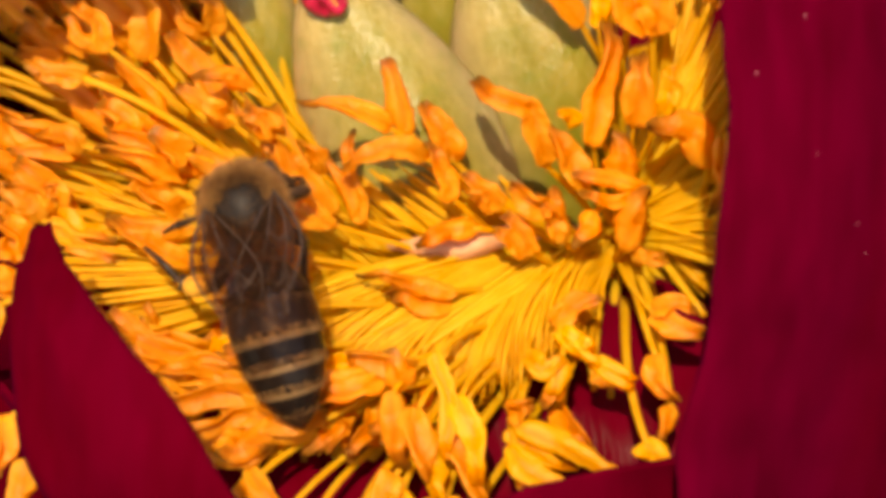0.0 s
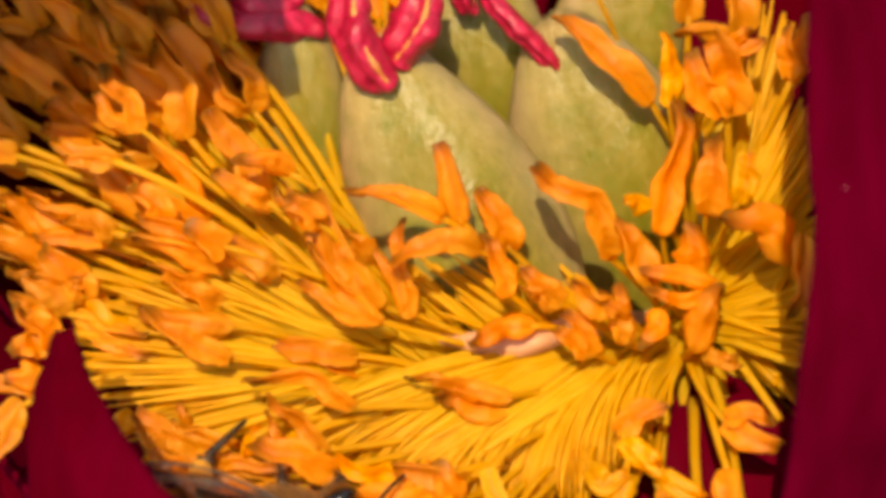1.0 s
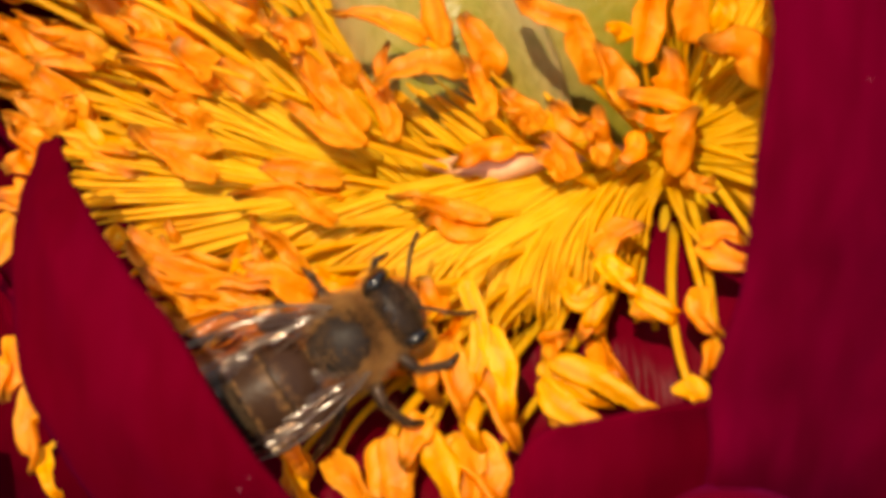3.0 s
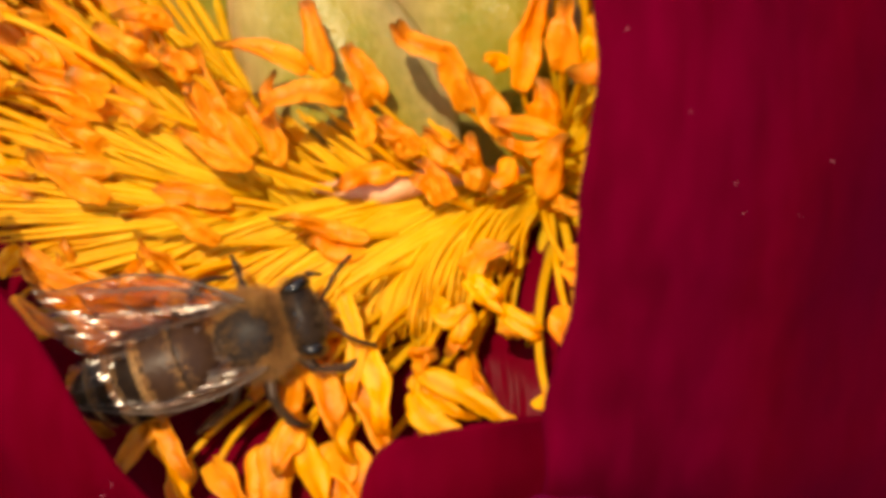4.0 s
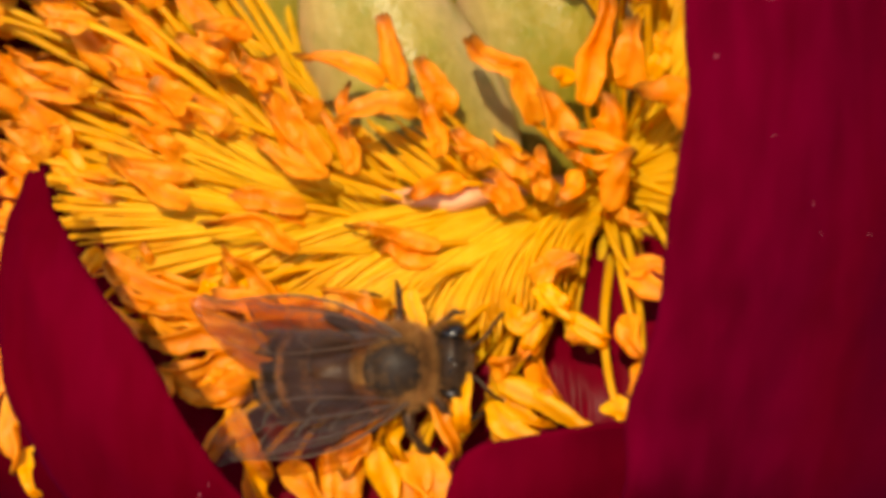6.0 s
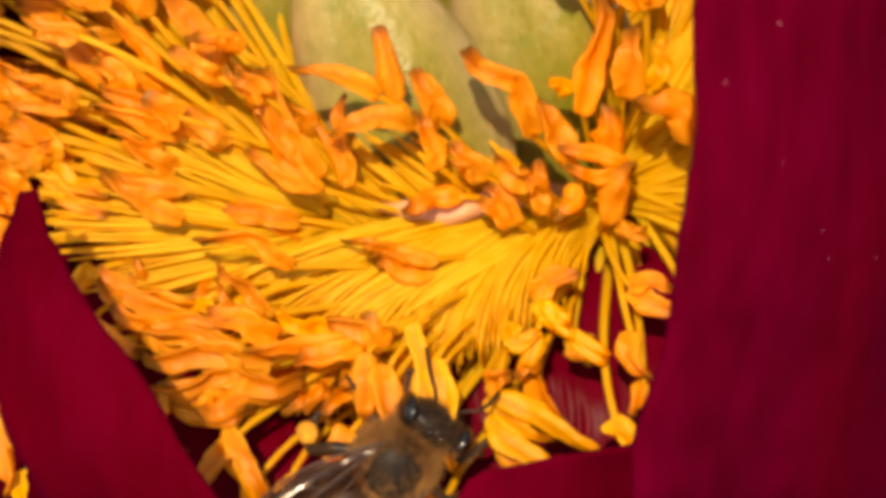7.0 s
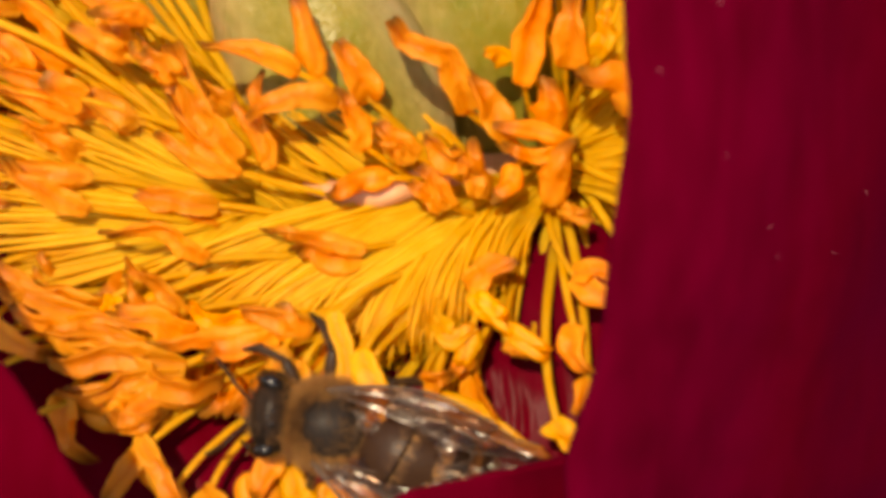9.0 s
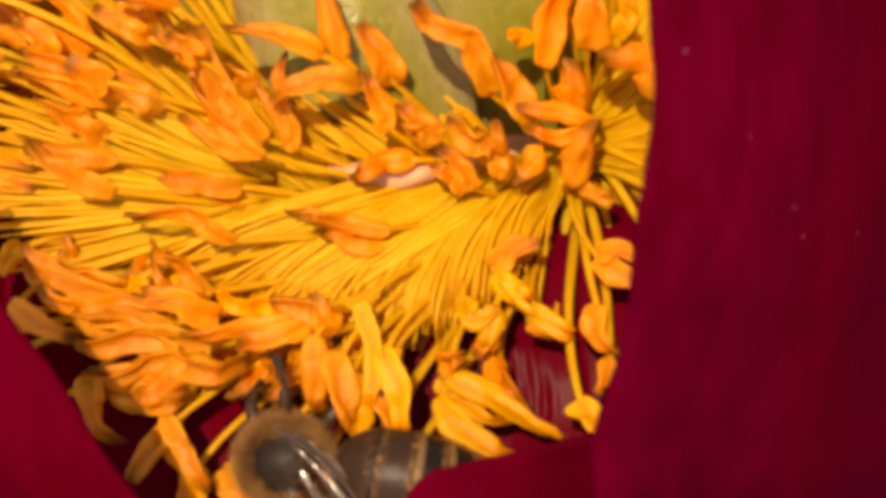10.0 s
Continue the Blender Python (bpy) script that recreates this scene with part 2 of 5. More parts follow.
def sweep(bm, spine, ring, sides, steps, up=Vector((0, 0, 1)), caps=True):
    """A closed skin: spine(t) gives the middle, ring(t, a) the offset (side, height) at the angle a. Keeps t and a as UV."""
    uv = bm.loops.layers.uv.verify()
    rows, e = [], 1e-3
    for i in range(steps + 1):
        t = i / steps
        tangent = (spine(min(t + e, 1)) - spine(max(t - e, 0))).normalized()
        side = tangent.cross(up)
        side = side.normalized() if side.length > 1e-4 else Vector((1, 0, 0))
        over = side.cross(tangent)
        row = []
        for j in range(sides):
            s, h = ring(t, 2 * math.pi * j / sides)
            row.append(bm.verts.new(spine(t) + side * s + over * h))
        rows.append(row)
    for i in range(steps):
        for j in range(sides):
            k = (j + 1) % sides
            f = bm.faces.new((rows[i][j], rows[i][k], rows[i + 1][k], rows[i + 1][j]))
            for loop, (a, b) in zip(f.loops, ((i, j), (i, j + 1), (i + 1, j + 1), (i + 1, j))):
                loop[uv].uv = (a / steps, b / sides)
    if caps:
        for i, row in ((0, rows[0][::-1]), (steps, rows[-1])):
            f = bm.faces.new(row)
            for loop in f.loops:
                loop[uv].uv = (i / steps, 0.5)
    return rows


def tube(points, radius, sides=7, steps=14, taper=None, up=Vector((0, 0, 1))):
    bm = bmesh.new()
    sweep(bm, lambda t: curve_at(points, t), lambda t, a: ((taper(t) if taper else 1) * radius * math.cos(a), (taper(t) if taper else 1) * radius * math.sin(a)), sides, steps, up)
    return bm


def sheet(rows, thick):
    """A thin solid sheet from rows of points."""
    bm = bmesh.new()
    uv = bm.loops.layers.uv.verify()
    n, m = len(rows), len(rows[0])
    P0 = np.array([[tuple(p) for p in r] for r in rows])
    du, dv = np.gradient(P0, axis=1), np.gradient(P0, axis=0)
    normal = np.cross(du, dv)
    normal /= np.linalg.norm(normal, axis=2, keepdims=True) + 1e-12
    edge = np.ones((n, m))
    edge[0, :] = edge[-1, :] = edge[:, 0] = edge[:, -1] = 0.45
    sides = []
    for sign in (1, -1):
        Q = P0 + sign * normal * thick / 2 * edge[..., None]
        sides.append([[bm.verts.new(q) for q in r] for r in Q])
    for k, g in enumerate(sides):
        for i in range(n - 1):
            for j in range(m - 1):
                q = [g[i][j], g[i][j + 1], g[i + 1][j + 1], g[i + 1][j]]
                f = bm.faces.new(q if k == 0 else q[::-1])
                for loop in f.loops:
                    loop[uv].uv = (i / (n - 1), j / (m - 1))
    rim = [(0, j) for j in range(m)] + [(i, m - 1) for i in range(1, n)] + [(n - 1, j) for j in range(m - 2, -1, -1)] + [(i, 0) for i in range(n - 2, 0, -1)]
    for (a, b), (c, d) in zip(rim, rim[1:] + rim[:1]):
        bm.faces.new((sides[1][a][b], sides[1][c][d], sides[0][c][d], sides[0][a][b]))
    bmesh.ops.recalc_face_normals(bm, faces=bm.faces)
    return bm


def wobble(p, scale, size):
    return noise.noise_vector(p * scale) * size

# ---- ground ----


def ground():
    bm = bmesh.new()
    bmesh.ops.create_grid(bm, x_segments=120, y_segments=120, size=60)
    for v in bm.verts:
        v.co *= 0.02 + 0.98 * (v.co.length / 85)
        v.co.z = -0.62 + 0.02 * noise.noise(v.co * 3)
    me = bpy.data.meshes.new("ground")
    bm.to_mesh(me)
    bm.free()
    me.materials.append(SOIL)
    tagged(new("ground", me), "dark garden soil with scattered green growth", "ground", kind="structure")


ground()

# ---- the peony ----
peony = tagged(new("peony_flower"), "open crimson peony with golden stamens and green carpels on its stem", "flower")
peony.location = BASE


def stem():
    bm = tube([Vector((0.012, 0.03, -0.63)), Vector((0.006, 0.02, -0.35)), Vector((0.002, 0.014, -0.12)), BASE + Vector((0, 0, -0.004))], 0.0042, 12, 30)
    part("stem", bm, STEM, peony, "smooth green upright stem")


def receptacle():
    bm = bmesh.new()
    spine = [BASE + Vector((0, 0, z)) for z in (-0.006, -0.003, -0.001, 0.0006)]
    sweep(bm, lambda t: curve_at(spine, t), lambda t, a: ((0.004 + 0.0026 * math.sin(min(t * 1.5, 1) * 1.57)) * math.cos(a), (0.004 + 0.0026 * math.sin(min(t * 1.5, 1) * 1.57)) * math.sin(a)), 32, 10, Vector((0, 1, 0)))
    part("receptacle", bm, DISC, peony, "pinkish cream fleshy disc")


stem()
receptacle()


def disc_lobe(places, size=1.0):
    """The fleshy rim of the disc, folded up against the foot of the carpels."""
    pts = [P(*p) for p in places]
    bm = bmesh.new()
    sweep(bm, lambda t: curve_at(pts, t), lambda t, a: (0.00055 * size * math.cos(a) * (0.4 + 0.6 * math.sin(3.1 * t)), 0.0009 * size * math.sin(a) * (0.4 + 0.6 * math.sin(3.1 * t)) * (1 + 0.2 * math.sin(14 * t))), 14, 36, SLOPE.to_3x3() @ Vector((0, 0, 1)))
    part("disc_lobe", bm, DISC, peony, "pale pink fleshy rim of the disc", origin=BASE)


disc_lobe(((-7.3, 4.0, -7.8), (-6.2, 2.8, -7.0), (-5.1, 1.5, -6.8), (-4.0, 0.3, -6.9), (-2.4, -0.4, -7.3), (0.5, -0.6, -8.4)))
disc_lobe(((-2.6, 0.2, -6.2), (-1.0, 0.1, -5.2), (0.4, 0.0, -4.9), (1.8, 0.3, -5.2), (3.4, 0.7, -6.2), (5.0, 0.6, -7.6)), 1.25)


def bowl_petal(azimuth, half, reach, rise, low=0.0):
    """A cupped petal of the bowl, growing out and up from under the receptacle."""
    rows, n, m = [], 34, 25
    seed = azimuth * 0.7
    for i in range(n):
        s = i / (n - 1)
        r = 0.003 + reach * math.sin(s * 1.5)
        z = -0.0030 - 0.0016 * math.sin(math.pi * min(s * 1.3, 1)) + rise * s ** 2.3 - low * 0.6
        row = []
        for j in range(m):
            q = 2 * j / (m - 1) - 1
            wide = half * (0.35 + 0.65 * math.sin(min(s * 1.35, 1) * 1.57)) * (1 - 0.30 * max(0, s - 0.75) * 4 * abs(q) ** 2)
            a = radians(azimuth + wide * q)
            lip = (1 - 0.16 * q * q * s) * (1 + 0.05 * s * math.sin(6 * q + seed))
            p = BASE + Vector((math.cos(a) * r * lip, math.sin(a) * r * lip, z * 1.0 + 0.06 * rise * s * math.sin(5 * q + seed) + 0.15 * rise * s * s * q * q))
            row.append(p + wobble(p + Vector((seed, 0, 0)), 130, 0.0012 * s) + wobble(p, 600, 0.00015))
        rows.append(row)
    part("petal", sheet(rows, 0.0004), PETAL, peony, origin=BASE)


for azimuth, half, reach, rise, low in (
    (222, 46, 0.0245, 0.0010, 0.0012), (255, 46, 0.0240, 0.0008, 0.0002), (288, 46, 0.0235, 0.0008, 0.0014), (318, 42, 0.0230, 0.0030, 0.0004),
    (192, 42, 0.0270, 0.0060, 0.0004), (350, 40, 0.0210, 0.0100, 0.0010), (32, 40, 0.0300, 0.0240, 0.0020), (75, 44, 0.0300, 0.0260, 0.0008),
    (125, 44, 0.0310, 0.0400, 0.0022), (162, 42, 0.0300, 0.0300, 0.0010),
    (236, 54, 0.0360, 0.0020, 0.0060), (275, 50, 0.0280, 0.0010, 0.0062), (190, 48, 0.0360, 0.0100, 0.0060), (322, 38, 0.0230, 0.0040, 0.0060), (55, 46, 0.0360, 0.0300, 0.0060),
):
    bowl_petal(azimuth, half, reach, rise, low)


def front_petal(one, other, belly, label, folds=0.0, along_rows=46, across=34, thick=0.00042, seed=0.0, mat=None, ridge=0.0):
    """A petal between two edges, each a line of places on the slope; its middle stands out by belly."""
    a, b = [Vector(p) for p in one], [Vector(p) for p in other]
    rows = []
    for i in range(along_rows):
        t = i / (along_rows - 1)
        p, q = curve_at(a, t), curve_at(b, t)
        row = []
        for j in range(across):
            k = j / (across - 1)
            k2 = k + 0.04 * math.sin(6.28 * k)
            c = p.lerp(q, k2)
            c.z += belly * math.sin(math.pi * k) * math.sin(math.pi * min(0.12 + t, 1)) + folds * math.sin(9 * k + 3 * t + seed) * math.sin(math.pi * k)
            c.z += ridge * (abs(math.sin(41 * k + 1.5 * math.sin(3 * t + 9 * k))) ** 3 + 0.6 * abs(math.sin(67 * k + seed)) ** 4)
            x = P(*c)
            row.append(x + wobble(x + Vector((seed, 0, 0)), 110, 0.0004 * math.sin(math.pi * k)) + wobble(x, 700, 0.00010))
        rows.append(row)
    return part("petal", sheet(rows, thick), mat or PETAL, peony, label, origin=BASE)


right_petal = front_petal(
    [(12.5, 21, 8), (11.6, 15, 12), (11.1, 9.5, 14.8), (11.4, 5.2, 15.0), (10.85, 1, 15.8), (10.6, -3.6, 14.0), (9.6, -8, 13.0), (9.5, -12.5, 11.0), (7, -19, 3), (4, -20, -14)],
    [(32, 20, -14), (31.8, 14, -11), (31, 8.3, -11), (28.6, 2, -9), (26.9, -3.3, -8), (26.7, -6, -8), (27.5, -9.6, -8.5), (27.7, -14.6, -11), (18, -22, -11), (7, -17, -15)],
    6.2, "broad crimson petal with a painted purple sheen", 0.8, 60, 48, mat=SHEEN_PAINTED)
left_petal = front_petal(
    [(-17.3, 1.15, 5.8), (-16.5, 0.0, 8), (-15.2, -1.4, 10.6), (-13.4, -3.2, 13), (-10.9, -5.85, 14.4), (-8.65, -9.45, 14.5), (-6, -13.4, 12), (-2, -19, 4), (0, -18, -12)],
    [(-18.0, 1.0, 5.6), (-18.5, -1.5, 7.4), (-18.35, -3.2, 9), (-18.1, -4.6, 10), (-17.6, -8.0, 11), (-16.4, -10.6, 11), (-14, -15, 8), (-9, -21, 0), (-3, -18, -14)],
    1.0, "narrow pointed crimson petal", 0.1, 50, 26, seed=2.0)
front_petal(
    [(3.4, -9.85, 11.2), (2.5, -10.7, 11.5), (2.0, -12.4, 11.6), (1.7, -15, 10.5), (1.8, -20, 4), (2, -19, -12)],
    [(12.2, -8.6, 7.4), (13.2, -9.4, 6.0), (14, -12, 4.5), (14, -16, 2.0), (12, -22, -2), (6, -19, -13)],
    0.5, "short crimson petal with a rounded lip", 0.15, 36, 30, seed=4.0)
front_petal(
    [(9.6, -12.05, 12.4), (8.0, -12.5, 13.2), (7.2, -13.6, 13.6), (7.0, -15.6, 13.0), (7.4, -20, 6), (4, -21, -8)],
    [(11.4, -12.0, 12.2), (13.6, -12.8, 12.4), (15.2, -14.4, 12.0), (16, -17, 10), (14, -23, 2), (7, -21, -10)],
    1.0, "curled crimson petal lobe with a pale pink sheen", 0.1, 34, 30, seed=6.0, mat=LOBE)

front_petal(
    [(0, 0, -17), (-3, -4, -8), (-3, -8, -5.0), (-2, -12, -3.6), (-1, -17, -1.6), (1, -22, 1)],
    [(5, 0, -17), (12, -2, -8), (15, -6, -4.8), (15.5, -10, -3.2), (14, -16, -1.0), (12, -22, 1.5)],
    0.4, "glossy crimson inner petal with shining ridges", 0.1, 60, 90, seed=8.0, mat=INNER, ridge=0.04)
front_petal(
    [(-4, 1, -17), (-15, 0, -10.5), (-18, -4, -6.4), (-16.5, -10, -2.4), (-13, -17, 0), (-8, -23, 1)],
    [(1, 0, -17), (-1, -4, -10.4), (0, -8, -5.8), (1, -12, -3.0), (1, -17, -0.4), (1, -23, 1)],
    0.4, "glossy crimson inner petal with shining ridges", 0.1, 60, 90, seed=9.0, mat=INNER, ridge=0.015)
# added petal: its lip stays out of view and shades the upper left
front_petal(
    [(-18, 12, -23), (-27, 22, -10), (-30, 27, 2), (-30, 25.5, 10), (-28, 21.5, 13), (-26.0, 15.5, 17.7)],
    [(-6, 17, -25), (-12, 28, -10), (-13, 31, 2), (-13, 27.5, 10), (-12.2, 24.5, 13), (-11.5, 20.1, 17.6)],
    1.5, "added cupped crimson petal leaning over to shade the bloom", 0.5, 50, 44, seed=3.0)

# ---- carpels ----


def carpel(points, radius, flat=0.9):
    spine = [P(*p) for p in points]
    a, b = spine[0], spine[-1]
    bm = bmesh.new()

    def swell(t):
        return radius * 0.001 * (0.62 + 0.42 * math.sin(min(t * 1.15 + 0.15, 1) * math.pi * 0.72)) * (1 - 0.82 * max(0, (t - 0.34) / 0.66) ** 1.7)

    def ring(t, ang):
        seam = 1 - 0.10 * math.exp(-((ang - 1.57) / 0.28) ** 2) + 0.03 * math.sin(3 * ang + 9 * t)
        return swell(t) * math.cos(ang) * seam, swell(t) * flat * math.sin(ang) * seam
    sweep(bm, lambda t: curve_at(spine, t), ring, 30, 34, Vector((0, -1, 0.2)))
    body = part("carpel", bm, CARPEL, peony, "downy pale green carpel", origin=a)
    skin = body.data
    down = bmesh.new()
    rng = random.Random(int(1000 * radius))
    for _ in range(9000):
        poly = skin.polygons[rng.randrange(len(skin.polygons))]
        k = [skin.vertices[i].co for i in poly.vertices[:3]]
        x, y = rng.random(), rng.random()
        c = k[0] + (k[1] - k[0]) * x + (k[2] - k[0]) * y * (1 - x)
        n = poly.normal
        tip = c + n * 0.00032 + (b - a).normalized() * 0.0007 + Vector((rng.gauss(0, 1), rng.gauss(0, 1), rng.gauss(0, 1))) * 0.00012
        side = n.cross(b - a).normalized() * 0.000011
        down.faces.new([down.verts.new(c + side + a), down.verts.new(c - side + a), down.verts.new(tip + a)])
    part("down", down, DOWN, body, "short pale down", origin=a, kind="stuff")
    return body


def stigma(body, points, radius, ruffle):
    pts = [P(p[0], p[1], p[2] - 1.2) for p in points]
    bm = bmesh.new()

    def ring(t, a):
        fat = (0.35 + 0.65 * math.sin(min(1, 0.12 + t * 1.0) * math.pi * 0.86)) * radius * 0.001
        wave = 1 + ruffle * math.sin(11 * t + 2 * a) + ruffle * 0.5 * math.sin(19 * t - a)
        frill = 1 + 1.1 * ruffle * math.sin(19 * t + 1.5 * math.sin(9 * t)) * max(0, math.cos(a - 1.2)) - 0.35 * math.exp(-((a - 2.2) / 0.35) ** 2)
        return fat * 0.62 * math.cos(a) * wave * frill, fat * math.sin(a) * wave * frill
    sweep(bm, lambda t: curve_at(pts, t), ring, 22, 60, Vector((0.2, -1, 0.4)))
    for v in bm.verts:
        v.co += noise.noise_vector(v.co * 1500) * 0.00012
    ob = part("stigma", bm, STIGMA, body, "glossy crimson ruffled stigma", origin=pts[0])
    if radius > 1.7:
        out = SLOPE.to_3x3() @ Vector((0.25, -0.1, 1)) * radius * 0.00088
        ridge = [p + out * k for p, k in zip(pts, (0.55, 0.9, 1.0, 0.9, 0.6))]
        part("stigma_crest", tube(ridge, 0.00013, 7, 40, lambda t: 0.8 + 0.5 * math.sin(17 * t) ** 2), STIGMA_EDGE, body, "thin tan dried crest")
    return ob


left_carpel = carpel([(-6.9, 2.0, -14.5), (-8.8, 5.9, -12.5), (-9.5, 10.3, -10.0), (-9.7, 13.9, -8.0), (-9.8, 15.7, -7.4)], 2.7)
middle_carpel = carpel([(0.9, -1.6, -12.4), (-0.5, 2.5, -10.6), (-2.9, 7.4, -9.4), (-5.0, 11.5, -8.0), (-5.9, 14.2, -7.4)], 4.8)
right_carpel = carpel([(6.0, 2.0, -17.0), (6.1, 6.1, -15.0), (4.8, 10.0, -13.0), (3.1, 13.5, -11.4), (2.1, 15.4, -11.0)], 4.8)
back_carpel = carpel([(0.4, 4.8, -21.0), (-0.2, 9.9, -18.0), (-1.1, 14.3, -15.5), (-1.7, 18.4, -14.0), (-2.0, 20.8, -13.0)], 3.8)
carpel([(5.3, 4.9, -22.0), (5.8, 10.0, -20.0), (6.1, 15.4, -17.0), (6.5, 18.6, -15.0), (6.7, 21.0, -14.0)], 3.8)
stigma(middle_carpel, [(-5.3, 11.8, -4.6), (-6.0, 12.7, -4.2), (-6.8, 14.0, -4.2), (-7.1, 15.7, -4.6), (-6.5, 17.6, -5.4)], 1.74, 0.08)
stigma(middle_carpel, [(-5.1, 13.1, -5.2), (-4.5, 14.0, -5.0), (-3.9, 15.3, -5.2), (-3.7, 17.4, -6.0)], 1.80, 0.08)
stigma(left_carpel, [(-8.6, 14.5, -6.2), (-10.1, 14.8, -5.4), (-11.9, 14.8, -5.0), (-13.7, 15.2, -5.0), (-14.6, 16.8, -5.6)], 1.50, 0.08)
stigma(left_carpel, [(-9.7, 16.1, -6.2), (-10.9, 15.6, -5.6), (-12.7, 16.3, -5.4), (-13.4, 17.4, -6.0)], 1.56, 0.08)
stigma(right_carpel, [(2.7, 13.0, -8.6), (1.8, 13.9, -8.2), (0.4, 15.2, -8.0), (-0.9, 16.8, -8.4), (-1.4, 18.4, -9.0)], 0.90, 0.04)
stigma(back_carpel, [(-1.5, 15.9, -10.0), (-2.0, 16.5, -9.6), (-2.5, 18.2, -10.0)], 0.84, 0.10)

# ---- stamens ----
stamens = []
rng_stamen = random.Random(11)


def anther_mesh(a, b, width, bend, rng, split=True):
    """A flat, half-folded pollen sac with a groove, bowed and twisted, its tip narrowed, dried and hooked; some are split."""
    length = (b - a).length
    ahead = (b - a).normalized()
    over = SLOPE.to_3x3() @ Vector((0, 0, 1))
    side = ahead.cross(over)
    side = side.normalized() if side.length > 0.05 else Vector((1, 0, 0))
    over = side.cross(ahead)
    half = width * 0.50 * 0.001
    bm = bmesh.new()

    def blade(start, end, share, thick, sign):
        sway = rng.uniform(-0.10, 0.10) * length
        hook = rng.choice((rng.uniform(0.02, 0.12), rng.uniform(0.16, 0.36))) * length
        middle = start.lerp(end, 0.5) + over * bend * length * 0.75 + side * (sway + sign * (0.5 * bend * length if bend > 0.2 else 0))
        spine = [start, start.lerp(middle, 0.55) + over * bend * length * 0.16, middle,
                 middle.lerp(end, 0.62) + over * (bend * length * 0.2 + hook * 0.5), end - over * hook * 0.6 + side * rng.uniform(-1, 1) * hook * 0.5]
        twist, phase, cup = rng.uniform(-1.6, 1.6), rng.uniform(0, 6.28), rng.choice((1, 1, -1)) * rng.uniform(0.25, 0.75)
        groove_depth, fray = rng.uniform(0.70, 1.15), rng.uniform(0.10, 0.34)

        def ring(t, ang):
            body = 0.55 + 0.45 * math.sin(min(1, t / 0.28) * 1.57) if t < 0.28 else 1 - 0.60 * ((t - 0.28) / 0.72) ** 1.5
            body *= 1 - 0.75 * max(0, (t - 0.93) / 0.07) ** 2
            body *= 1 - 0.60 * max(0, (0.08 - t) / 0.08) ** 2
            body *= half * share
            c = math.cos(ang)
            s = body * c * (1 + 0.16 * math.sin(8 * t + phase + 1.4 * c))
            h = body * thick * math.sin(ang) * (1 - groove_depth * math.exp(-(c / 0.30) ** 2)) + cup * body * c * c
            h += fray * body * c * math.sin(13 * t + phase + 2.0 * c) * (0.3 + t)
            k = twist * t ** 1.4
            return s * math.cos(k) - h * math.sin(k), s * math.sin(k) + h * math.cos(k)
        for i, row in enumerate(sweep(bm, lambda t: curve_at(spine, t), ring, 16, 24, over)):
            dry = 0.00016 * max(0, i / 24 - 0.70) / 0.30
            for v in row:
                v.co += noise.noise_vector(v.co * 3800) * dry + noise.noise_vector(v.co * 900 + Vector((phase, 0, 0))) * 0.00017 + noise.noise_vector(v.co * 2600 + Vector((0, phase, 0))) * 0.00007

    thick = rng.uniform(0.30, 0.52)
    if rng.random() < 0.40 and bend < 0.3 and split:
        gap = rng.uniform(0.10, 0.24) * length
        blade(a + side * half * 0.15, b + side * gap * 0.5, 0.80, thick, 1)
        blade(a.lerp(b, 0.06) - side * half * 0.3 + over * half * 0.2, a.lerp(b, rng.uniform(0.75, 0.95)) - side * gap + over * half * 0.3, 0.66, thick, -1)
    else:
        blade(a, b, 1.0, thick, 1)
    return bm


def bezier(p, t):
    s = 1 - t
    return s ** 3 * p[0] + 3 * s * s * t * p[1] + 3 * s * t * t * p[2] + t ** 3 * p[3]


def foot_turn(turn):
    """Where on the ring a filament that ends at this bearing is rooted: the wreath is combed into three fans."""
    d = math.degrees(turn) % 360
    d = d + 360 if d < 120 else d
    for lo, hi, a, b in ((120, 150, 175, 205), (150, 228, 205, 262), (228, 292, 300, 326), (292, 350, 326, 346), (350, 420, 346, 415), (420, 480, 415, 480)):
        if d <= hi:
            return radians(a + (b - a) * (d - lo) / (hi - lo))
    return turn


